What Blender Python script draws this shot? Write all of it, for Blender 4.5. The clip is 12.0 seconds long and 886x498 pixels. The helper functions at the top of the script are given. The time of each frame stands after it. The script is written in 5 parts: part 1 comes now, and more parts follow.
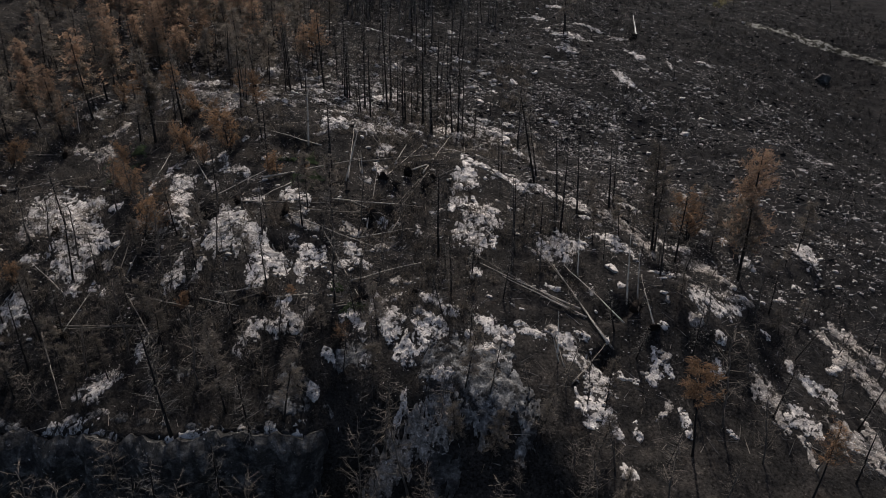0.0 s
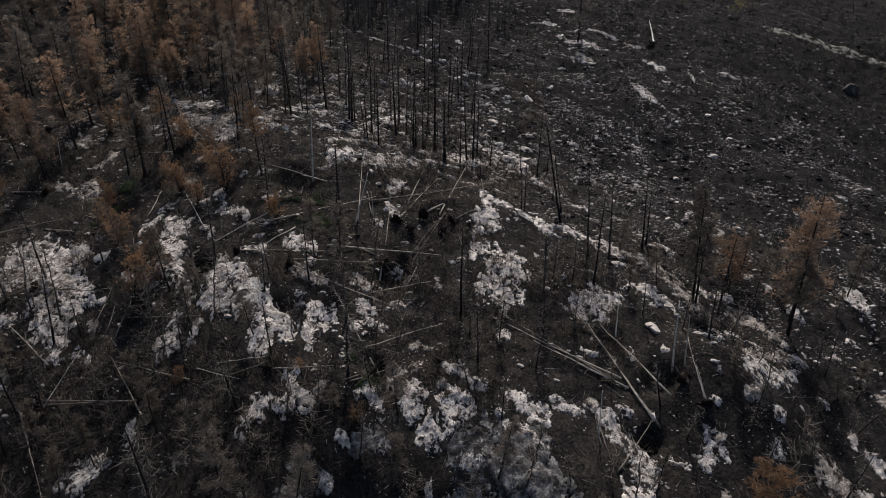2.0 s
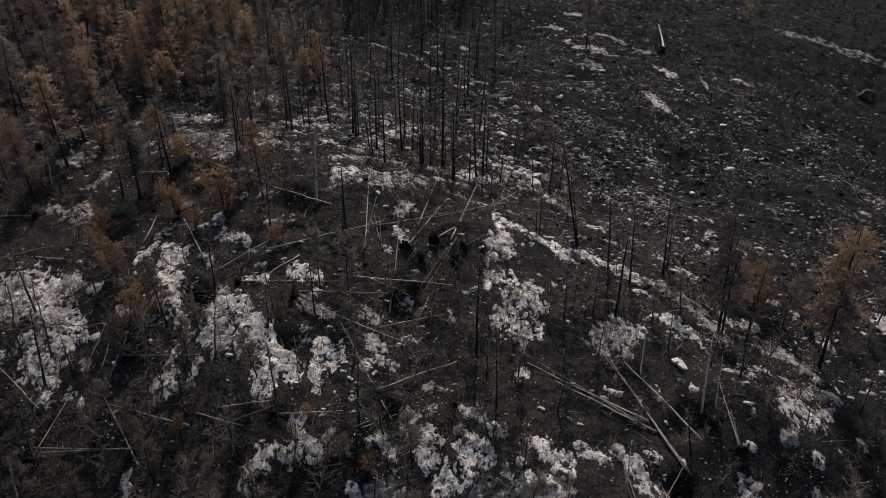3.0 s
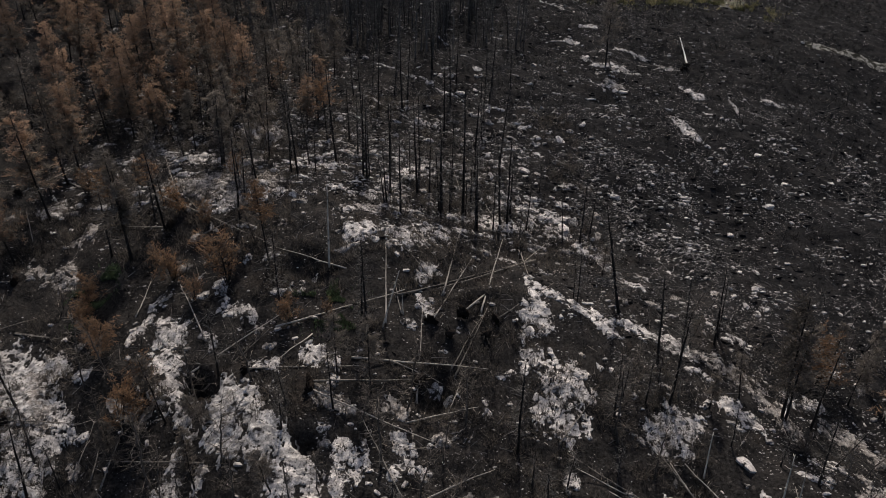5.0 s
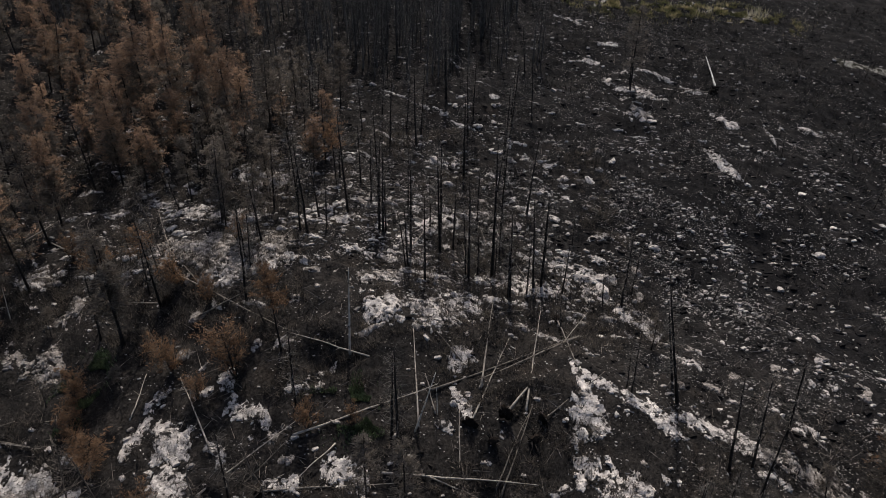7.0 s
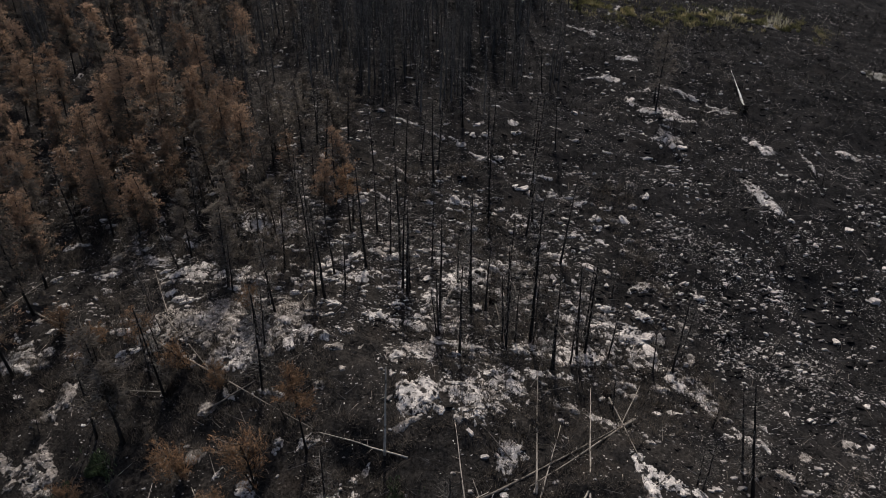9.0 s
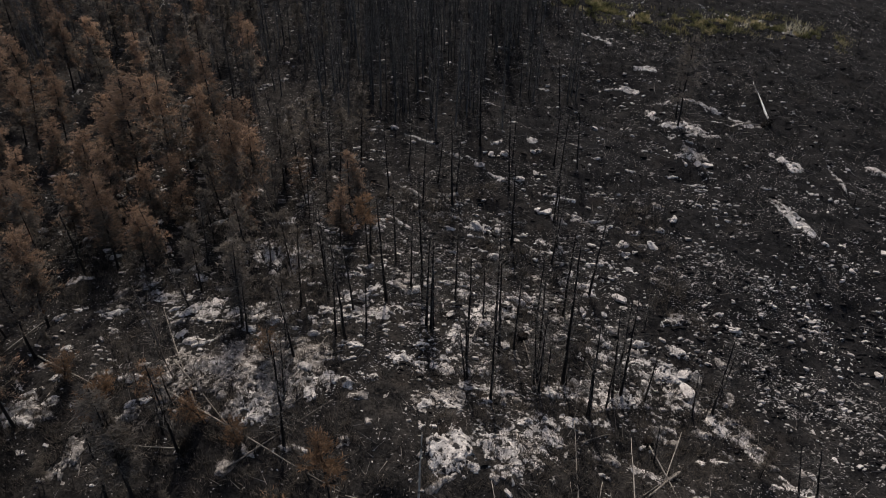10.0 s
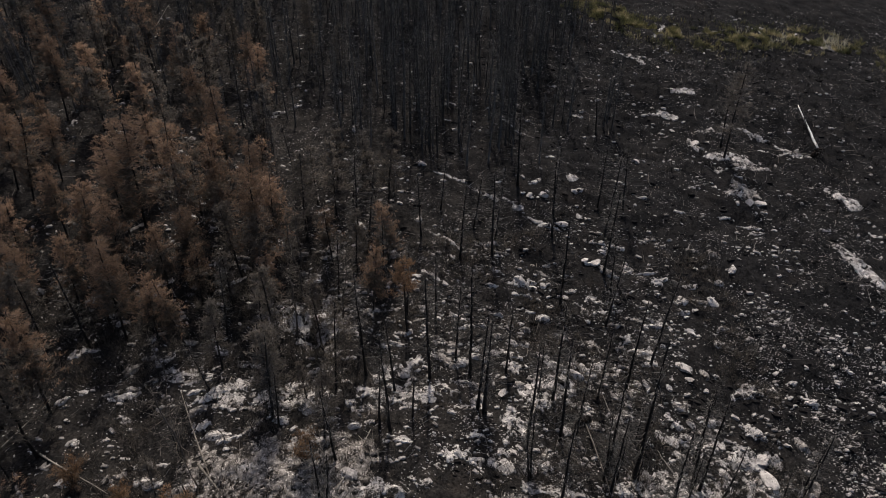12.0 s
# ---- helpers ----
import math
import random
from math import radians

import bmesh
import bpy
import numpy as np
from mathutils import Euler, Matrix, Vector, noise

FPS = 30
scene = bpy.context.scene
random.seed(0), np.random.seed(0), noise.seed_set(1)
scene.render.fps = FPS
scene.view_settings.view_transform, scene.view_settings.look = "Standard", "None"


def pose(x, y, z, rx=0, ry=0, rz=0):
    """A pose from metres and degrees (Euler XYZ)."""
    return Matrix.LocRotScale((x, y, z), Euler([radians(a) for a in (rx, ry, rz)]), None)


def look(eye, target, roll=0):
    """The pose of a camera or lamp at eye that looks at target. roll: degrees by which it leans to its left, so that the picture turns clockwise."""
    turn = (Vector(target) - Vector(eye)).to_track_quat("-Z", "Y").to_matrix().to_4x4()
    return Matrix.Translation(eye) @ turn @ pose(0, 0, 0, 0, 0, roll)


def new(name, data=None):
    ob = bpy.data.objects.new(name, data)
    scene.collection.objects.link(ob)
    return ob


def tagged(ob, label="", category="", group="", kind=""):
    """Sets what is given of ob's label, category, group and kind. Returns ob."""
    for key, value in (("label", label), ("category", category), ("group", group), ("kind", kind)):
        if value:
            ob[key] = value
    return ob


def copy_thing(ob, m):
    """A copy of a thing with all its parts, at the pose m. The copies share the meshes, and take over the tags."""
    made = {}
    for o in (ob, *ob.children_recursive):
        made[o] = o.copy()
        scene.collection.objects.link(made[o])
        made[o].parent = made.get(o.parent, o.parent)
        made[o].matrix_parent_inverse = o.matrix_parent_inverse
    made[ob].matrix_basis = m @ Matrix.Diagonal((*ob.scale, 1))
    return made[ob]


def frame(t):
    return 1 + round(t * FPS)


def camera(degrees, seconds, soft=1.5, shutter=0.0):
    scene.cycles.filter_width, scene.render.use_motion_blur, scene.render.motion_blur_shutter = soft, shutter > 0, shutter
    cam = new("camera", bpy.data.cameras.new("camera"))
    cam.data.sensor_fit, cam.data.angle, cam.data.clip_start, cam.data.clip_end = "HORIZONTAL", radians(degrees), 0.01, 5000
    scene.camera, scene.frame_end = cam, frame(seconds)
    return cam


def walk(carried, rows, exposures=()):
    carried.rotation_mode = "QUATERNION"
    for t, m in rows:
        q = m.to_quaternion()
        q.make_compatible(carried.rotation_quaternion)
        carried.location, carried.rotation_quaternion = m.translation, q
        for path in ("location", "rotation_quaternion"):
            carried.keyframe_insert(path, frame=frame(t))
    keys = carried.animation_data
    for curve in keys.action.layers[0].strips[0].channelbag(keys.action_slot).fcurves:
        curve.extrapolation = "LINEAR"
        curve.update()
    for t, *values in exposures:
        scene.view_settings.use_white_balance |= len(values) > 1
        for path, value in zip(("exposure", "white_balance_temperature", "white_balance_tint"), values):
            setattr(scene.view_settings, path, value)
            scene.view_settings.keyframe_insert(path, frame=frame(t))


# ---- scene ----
cam = camera(68.9, 12.0, soft=0.9)
# seconds, eye x, y, z, yaw, pitch, roll
PATH = [
    (0, -0.537, -1.833, 26.871, -0.686, -27.371, 1.011),
    (0.5, -1.044, 0.177, 27.587, -0.842, -27.644, 1),
    (1, -1.659, 2.42, 28.311, -1.06, -28.046, 0.983),
    (1.5, -2.34, 4.531, 28.959, -1.153, -28.253, 0.976),
    (2, -3.076, 6.836, 29.6, -1.278, -28.565, 0.964),
    (2.5, -3.751, 8.995, 30.181, -1.437, -28.798, 0.953),
    (3, -4.473, 11.341, 30.871, -1.596, -29.095, 0.841),
    (5, -7.551, 21.051, 34.289, -2.441, -30.34, 0.78),
    (5.5, -8.348, 23.589, 34.916, -2.542, -30.459, 0.674),
    (6, -9.201, 26.328, 35.694, -2.739, -30.714, 0.66),
    (6.5, -9.984, 28.869, 36.517, -3.107, -31.04, 0.739),
    (7, -10.896, 31.46, 37.376, -3.446, -31.34, 0.719),
    (9, -14.703, 41.17, 40.083, -5.024, -32.627, 0.627),
    (9.5, -15.845, 43.585, 40.694, -5.269, -32.845, 0.612),
    (10, -16.956, 46.214, 41.398, -5.415, -33.128, 0.498),
    (10.5, -17.889, 48.714, 42.049, -5.666, -33.449, 0.58),
    (11, -18.973, 51.324, 42.66, -5.95, -33.665, 0.564),
    (11.5, -20.055, 53.648, 43.264, -6.275, -34.046, 0.74),
    (12, -21.227, 56.137, 43.708, -6.53, -34.215, 0.726),
]


def aim(x, y, z, yaw, pitch, roll):
    a, b = radians(yaw), radians(pitch)
    way = Vector((-math.sin(a) * math.cos(b), math.cos(a) * math.cos(b), math.sin(b)))
    return look((x, y, z), Vector((x, y, z)) + way, roll)


walk(cam, [(row[0], aim(*row[1:])) for row in PATH], [(0, 0.23, 6620, 9.0), (3, 0.15, 6620, 9.0), (6, 0.09, 6620, 9.0), (12, 0.09, 6620, 9.0)])

# ---- light ----
SUN_UP, SUN_TURN = 50.0, 4.0
world = bpy.data.worlds.new("sky")
scene.world = world
world.use_nodes = True
wn = world.node_tree.nodes
sky = wn.new("ShaderNodeTexSky")
sky.sky_type, sky.sun_disc = "NISHITA", False
sky.dust_density, sky.air_density, sky.ozone_density = 3.5, 0.8, 0.4
sky.sun_elevation, sky.sun_rotation = radians(SUN_UP), radians(SUN_TURN)
world.node_tree.links.new(sky.outputs[0], wn["Background"].inputs[0])
wn["Background"].inputs[1].default_value = 0.106
lamp = bpy.data.lights.new("sun", "SUN")
lamp.energy, lamp.angle, lamp.color = 3.5, radians(0.6), (1.0, 0.92, 0.84)
sun = new("sun", lamp)
ca, sa = math.cos(radians(SUN_UP)), math.sin(radians(SUN_UP))
tx, ty = math.sin(radians(SUN_TURN)), math.cos(radians(SUN_TURN))
sun.matrix_world = look((200 * tx * ca, 200 * ty * ca, 200 * sa), (0, 0, 0))

rng = random.Random(7)


# ---- materials ----
def material(name, stops, scale, rough=0.9, detail=6.0, second=None, bump=0.3, bump_scale=None, vary=0.0, island=0.0, mask=None, thin=0.0, heath=None):
    """stops: (place, colour) of the ramp; second: (scale, low, high) brightness mottling; heath: (from x, to x, factor), where brown soil gives way to black burnt heath; mask: (scale, low, high, colour) patches of another colour."""
    m = bpy.data.materials.new(name)
    m.use_nodes = True
    nt = m.node_tree
    n, l = nt.nodes, nt.links
    bsdf = n["Principled BSDF"]
    bsdf.inputs["Roughness"].default_value = rough
    bsdf.inputs["Specular IOR Level"].default_value = 0.2 if rough < 0.9 else 0.03
    co = n.new("ShaderNodeNewGeometry") if name.startswith("ground") or name.startswith("rock") else n.new("ShaderNodeTexCoord")
    src = co.outputs["Position"] if "Position" in co.outputs else co.outputs["Object"]

    def noise_node(s, d=detail, r=0.6):
        t = n.new("ShaderNodeTexNoise")
        t.inputs["Scale"].default_value, t.inputs["Detail"].default_value, t.inputs["Roughness"].default_value = s, d, r
        l.new(src, t.inputs["Vector"])
        return t.outputs["Fac"]

    def mapped(value, a, b, c, d):
        t = n.new("ShaderNodeMapRange")
        for i, v in enumerate((a, b, c, d)):
            t.inputs[i + 1].default_value = v
        l.new(value, t.inputs[0])
        return t.outputs[0]

    ramp = n.new("ShaderNodeValToRGB")
    ramp.color_ramp.elements[0].position, ramp.color_ramp.elements[0].color = stops[0][0], (*stops[0][1], 1)
    ramp.color_ramp.elements[1].position, ramp.color_ramp.elements[1].color = stops[-1][0], (*stops[-1][1], 1)
    for p, c in stops[1:-1]:
        ramp.color_ramp.elements.new(p).color = (*c, 1)
    l.new(noise_node(scale), ramp.inputs[0])
    colour = ramp.outputs[0]
    if mask:
        for ms, lo, hi, mc in mask:
            mix = n.new("ShaderNodeMix")
            mix.data_type = "RGBA"
            l.new(mapped(noise_node(ms, 8, 0.65), lo, hi, 0, 1), mix.inputs[0])
            l.new(colour, mix.inputs[6])
            mix.inputs[7].default_value = (*mc, 1)
            colour = mix.outputs[2]
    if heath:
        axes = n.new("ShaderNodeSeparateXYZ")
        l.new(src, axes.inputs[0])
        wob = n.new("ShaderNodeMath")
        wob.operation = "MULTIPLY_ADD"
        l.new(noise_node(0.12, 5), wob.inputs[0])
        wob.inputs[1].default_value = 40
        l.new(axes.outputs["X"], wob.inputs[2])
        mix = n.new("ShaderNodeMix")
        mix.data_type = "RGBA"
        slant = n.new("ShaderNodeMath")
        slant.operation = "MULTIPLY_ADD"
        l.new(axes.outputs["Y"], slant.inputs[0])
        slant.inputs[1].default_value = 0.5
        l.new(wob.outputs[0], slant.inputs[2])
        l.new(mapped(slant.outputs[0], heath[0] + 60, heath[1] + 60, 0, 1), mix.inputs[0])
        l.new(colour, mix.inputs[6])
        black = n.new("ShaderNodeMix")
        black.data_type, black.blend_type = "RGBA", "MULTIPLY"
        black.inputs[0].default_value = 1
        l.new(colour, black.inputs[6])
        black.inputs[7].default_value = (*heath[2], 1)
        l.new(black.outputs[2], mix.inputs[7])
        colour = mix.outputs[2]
    gain = None
    if second:
        gain = mapped(noise_node(second[0], 4), 0.3, 0.7, second[1], second[2])
    if vary:
        info = n.new("ShaderNodeObjectInfo")
        r = mapped(info.outputs["Random"], 0, 1, 1 - vary, 1 + vary)
        gain = mult(n, l, gain, r)
    if island:
        geo = n.new("ShaderNodeNewGeometry")
        r = mapped(geo.outputs["Random Per Island"], 0, 1, 1 - island, 1 + island)
        gain = mult(n, l, gain, r)
    if gain:
        hsv = n.new("ShaderNodeHueSaturation")
        l.new(gain, hsv.inputs["Value"])
        l.new(colour, hsv.inputs["Color"])
        colour = hsv.outputs[0]
    l.new(colour, bsdf.inputs["Base Color"])
    if thin:
        leaf, both = n.new("ShaderNodeBsdfTranslucent"), n.new("ShaderNodeMixShader")
        both.inputs[0].default_value = thin
        l.new(colour, leaf.inputs["Color"])
        l.new(bsdf.outputs[0], both.inputs[1])
        l.new(leaf.outputs[0], both.inputs[2])
        l.new(both.outputs[0], n["Material Output"].inputs["Surface"])
    if bump:
        b = n.new("ShaderNodeBump")
        b.inputs["Strength"].default_value, b.inputs["Distance"].default_value = bump, 0.12
        l.new(noise_node(bump_scale or scale * 4, 8, 0.7), b.inputs["Height"])
        l.new(b.outputs[0], bsdf.inputs["Normal"])
    return m


def mult(n, l, a, b):
    if a is None:
        return b
    t = n.new("ShaderNodeMath")
    t.operation = "MULTIPLY"
    l.new(a, t.inputs[0])
    l.new(b, t.inputs[1])
    return t.outputs[0]


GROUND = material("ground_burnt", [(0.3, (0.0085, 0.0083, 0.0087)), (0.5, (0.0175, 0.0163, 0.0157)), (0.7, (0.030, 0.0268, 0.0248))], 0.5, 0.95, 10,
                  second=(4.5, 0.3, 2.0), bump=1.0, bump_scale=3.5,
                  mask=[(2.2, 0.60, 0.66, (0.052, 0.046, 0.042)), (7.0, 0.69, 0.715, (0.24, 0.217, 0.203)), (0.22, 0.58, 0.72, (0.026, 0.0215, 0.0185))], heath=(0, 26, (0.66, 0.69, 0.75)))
ROCK = material("rock_granite", [(0.28, (0.13, 0.122, 0.12)), (0.43, (0.34, 0.318, 0.305)), (0.62, (0.62, 0.583, 0.556))], 2.0, 0.85, 10,
                second=(9, 0.6, 1.3), bump=0.6, bump_scale=4, vary=0.12,
                mask=[(1.3, 0.54, 0.575, (0.020, 0.018, 0.018)), (4.0, 0.56, 0.61, (0.04, 0.036, 0.034))])
STONE = material("rock_stone", [(0.3, (0.26, 0.242, 0.232)), (0.7, (0.61, 0.563, 0.535))], 1.5, 0.85, 6, second=(9, 0.6, 1.25), bump=0.6, bump_scale=5, vary=0.25, island=0.55,
                 mask=[(1.5, 0.55, 0.60, (0.03, 0.028, 0.027))])
# The wall's shade is put into this near-black colour; the dark boulder shares it.
SHADED_CLIFF = material("rock_cliff", [(0.3, (0.013, 0.0128, 0.0127)), (0.5, (0.034, 0.0333, 0.033)), (0.72, (0.13, 0.126, 0.122))], 1.2, 0.85, 10, second=(6, 0.5, 1.4), bump=1.0, bump_scale=2.5,
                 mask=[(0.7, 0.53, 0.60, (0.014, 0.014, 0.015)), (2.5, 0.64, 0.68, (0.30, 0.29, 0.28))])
DUST = material("rock_dusty", [(0.3, (0.085, 0.077, 0.071)), (0.5, (0.21, 0.19, 0.176)), (0.7, (0.40, 0.37, 0.345))], 2.2, 0.88, 10, second=(8, 0.5, 1.5), bump=1.0, bump_scale=4,
                mask=[(1.2, 0.53, 0.59, (0.026, 0.022, 0.020)), (4.0, 0.60, 0.65, (0.5, 0.47, 0.44))])
SLAB = material("rock_slab", [(0.3, (0.14, 0.132, 0.128)), (0.47, (0.30, 0.284, 0.274)), (0.64, (0.56, 0.532, 0.51))], 1.4, 0.86, 12, second=(8, 0.55, 1.35), bump=0.6, bump_scale=4,
                mask=[(1.0, 0.58, 0.62, (0.024, 0.021, 0.020)), (5.0, 0.57, 0.61, (0.05, 0.045, 0.042))])
# Darker copy of the granite; the knoll's shaded front is put into the colour.
SHADED_FACE = material("rock_face", [(0.3, (0.035, 0.035, 0.037)), (0.5, (0.10, 0.10, 0.102)), (0.7, (0.32, 0.312, 0.302))], 1.6, 0.85, 10, second=(6, 0.5, 1.4), bump=1.0, bump_scale=3,
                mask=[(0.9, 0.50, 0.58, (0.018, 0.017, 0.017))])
CHAR = material("char", [(0.3, (0.008, 0.008, 0.009)), (0.65, (0.022, 0.019, 0.017)), (0.8, (0.08, 0.07, 0.06))], 2.0, 0.75, 5, bump=0.4, vary=0.4)
TWIG = material("twig", [(0.3, (0.04, 0.035, 0.031)), (0.7, (0.15, 0.13, 0.112))], 1.2, 0.8, 4, bump=0, vary=0.3, island=0.6)
ASHEN = material("ashen_twig", [(0.3, (0.03, 0.029, 0.028)), (0.7, (0.13, 0.122, 0.114))], 1.2, 0.8, 4, bump=0, vary=0.3, island=0.6)
STICK = material("stick", [(0.3, (0.05, 0.044, 0.04)), (0.7, (0.36, 0.32, 0.28))], 0.6, 0.8, 4, bump=0, island=0.8)
PALE = material("deadwood", [(0.3, (0.34, 0.30, 0.26)), (0.7, (0.70, 0.64, 0.57))], 2.5, 0.75, 5, bump=0.3, vary=0.3, mask=[(1.1, 0.56, 0.62, (0.04, 0.035, 0.03))])
WEATHERED = material("weathered_log", [(0.3, (0.16, 0.14, 0.125)), (0.7, (0.46, 0.42, 0.37))], 2.0, 0.8, 5, bump=0.4, vary=0.3, mask=[(0.8, 0.56, 0.62, (0.03, 0.027, 0.024))])
LOG = material("log", [(0.3, (0.06, 0.053, 0.047)), (0.7, (0.29, 0.258, 0.225))], 2.0, 0.8, 5, bump=0.4, vary=0.35, mask=[(0.9, 0.53, 0.60, (0.016, 0.014, 0.013))])
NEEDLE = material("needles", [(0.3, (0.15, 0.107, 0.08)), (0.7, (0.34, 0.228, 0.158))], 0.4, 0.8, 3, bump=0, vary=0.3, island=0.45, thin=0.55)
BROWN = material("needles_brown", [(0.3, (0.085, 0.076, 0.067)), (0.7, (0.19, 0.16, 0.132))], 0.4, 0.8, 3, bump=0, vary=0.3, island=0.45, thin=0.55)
ORANGE = material("needles_orange", [(0.3, (0.135, 0.09, 0.06)), (0.7, (0.30, 0.182, 0.105))], 0.6, 0.8, 3, bump=0, vary=0.2, island=0.4, thin=0.5)
DULL = material("needles_dull", [(0.3, (0.085, 0.077, 0.069)), (0.7, (0.175, 0.151, 0.128))], 0.5, 0.8, 3, bump=0, vary=0.3, island=0.45, thin=0.5)
SOIL = material("root_soil", [(0.3, (0.008, 0.007, 0.007)), (0.7, (0.03, 0.024, 0.02))], 3.0, 0.95, 6, bump=0.8)
GRAVEL = material("ground_gravel", [(0.3, (0.10, 0.098, 0.09)), (0.7, (0.36, 0.352, 0.325))], 1.6, 0.95, 8, second=(9, 0.6, 1.2), bump=0.5,
                  mask=[(0.9, 0.46, 0.52, (0.024, 0.023, 0.018))])
BLEACH = material("bleached_wood", [(0.3, (0.72, 0.70, 0.66)), (0.7, (0.88, 0.86, 0.82))], 2.5, 0.7, 5, bump=0.2)
REGROWTH = material("regrowth", [(0.3, (0.035, 0.05, 0.025)), (0.7, (0.11, 0.15, 0.08))], 0.6, 0.8, 3, bump=0, island=0.5, thin=0.3)
STRAW = material("straw", [(0.3, (0.22, 0.2, 0.12)), (0.7, (0.62, 0.58, 0.44))], 0.5, 0.8, 3, bump=0, island=0.4, thin=0.3)
GRASS = material("grass", [(0.3, (0.045, 0.055, 0.025)), (0.52, (0.16, 0.15, 0.07)), (0.7, (0.5, 0.42, 0.25))], 0.5, 0.8, 3, bump=0, island=0.5, thin=0.3)


# ---- the lie of the land ----
def lattice(ix, iy, k):
    h = (ix.astype(np.int64) * 374761393 + iy.astype(np.int64) * 668265263 + k * 144269504) & 0xFFFFFFFF
    h = ((h ^ (h >> 13)) * 1274126177) & 0xFFFFFFFF
    return ((h ^ (h >> 16)) & 0xFFFF) / 65535.0


def grain(x, y, k=0):
    ix, iy = np.floor(x), np.floor(y)
    fx, fy = x - ix, y - iy
    fx, fy = fx * fx * (3 - 2 * fx), fy * fy * (3 - 2 * fy)
    a, b = lattice(ix, iy, k), lattice(ix + 1, iy, k)
    c, d = lattice(ix, iy + 1, k), lattice(ix + 1, iy + 1, k)
    return (a + (b - a) * fx) * (1 - fy) + (c + (d - c) * fx) * fy


def fbm(x, y, k=0, octaves=4):
    """Rough noise, about -0.5 to 0.5."""
    v, amp, tot = 0.0, 1.0, 0.0
    for i in range(octaves):
        v = v + amp * (grain(x * 2 ** i, y * 2 ** i, k + i) - 0.5)
        tot, amp = tot + amp, amp * 0.55
    return v / tot


# knolls and hollows: x, y, height, radius
KNOLLS = [
    (-15.0, 75.0, 4.81, 15),
    (7.5, 60.0, 4.08, 15),
    (-41.2, 33.8, -7.72, 15),
    (-48.8, 153.8, -5.6, 22.5),
    (75.0, 97.5, -5.38, 22.5),
    (-30.0, 86.2, 2.66, 10),
    (-18.8, 56.2, 2.36, 6.2),
    (22.5, 48.8, 4.18, 6.2),
    (-7.5, 48.8, 1.19, 6.2),
    (7.5, 41.2, 0.91, 6.2),
    (30.0, 90.0, -2.62, 10),
    (-7.5, 33.8, -6.05, 6.2),
    (71.2, 45.0, -3.51, 22.5),
    (75.0, 123.8, -2.39, 10),
    (-56.2, 105.0, -3.05, 15),
    (-3.8, 123.8, 2.03, 6.2),
    (33.8, 131.2, -1.14, 6.2),
    (-30.0, 63.8, 1.88, 6.2),
    (15.0, 135.0, -1.9, 6.2),
    (-56.2, 45.0, -3.45, 10),
    (3.8, 71.2, 1.46, 6.2),
    (11.5, 82.0, -1.13, 11),
    (-14.8, 48.2, 1.46, 5),
    (0.2, 44.5, 1.37, 5),
]


# dark pits beside upturned roots: x, y, radius
PITS = [
    (-6.3, 59.7, 1.9),
    (-17.4, 72.2, 2.0),
    (-25.3, 60.6, 1.3),
    (-16.1, 55.7, 1.1),
    (16.3, 48.8, 1.5),
    (14.5, 44.1, 1.1),
    (-25.6, 61.3, 1.0),
    (-27.6, 101.0, 2.0),
    (-7.4, 49.3, 1.0),
]


def land(x, y):
    """Height of the hillside without its small relief."""
    x, y = np.asarray(x, float), np.asarray(y, float)
    yy = np.where(y > 190, 190 + 60 * (1 - np.exp(-(y - 190) / 60)), np.where(y < 0, -40 * (1 - np.exp(y / 40)), y))
    xx = np.clip(x, -140, 140)
    z = 0.015 - 0.0448 * xx + 0.192 * (yy - 87.5)
    for a, b, h, r in KNOLLS:
        z = z + h * np.exp(-((x - a) ** 2 + (y - b) ** 2) / r ** 2)
    for a, b, r in PITS:
        z = z - 1.8 * np.exp(-(((x - a) / r) ** 2 + ((y - b) / (0.75 * r)) ** 2) * (1 + 1.6 * fbm(x * 0.8, y * 0.8, 61, 3)))
    return z


def brink(x):
    """The line along which the hillside breaks off towards the valley."""
    return np.interp(x, [-70, -38, -30, -21.5, -16, -10.8, -6, 0, 7, 13, 22, 40, 90], [44, 40.6, 39.2, 36.6, 37.3, 38.6, 40.6, 41.6, 40.6, 33.5, 29.5, 27.0, 25.0])


def height(x, y):
    x, y = np.asarray(x, float), np.asarray(y, float)
    turn = np.clip((x + 11) / 7, 0, 1)
    d = np.clip((brink(x) + 0.8 * fbm(x * 0.5, y * 0.1, 40, 3) - y) / (1.3 + 8.2 * turn), 0, 1)
    z = land(x, y) - (9.0 - 3.2 * turn) * d * d * (3 - 2 * d)
    near = np.exp(-((np.hypot(x - 5, y - 100) / 140) ** 4))
    return z + near * (1.3 * fbm(x / 5.0, y / 5.0, 3, 3) + 0.50 * fbm(x / 1.3, y / 1.3, 9, 3) + 0.16 * fbm(x / 0.55, y / 0.55, 15, 2))


def spot(x, y):
    return float(height(np.array([x]), np.array([y]))[0])


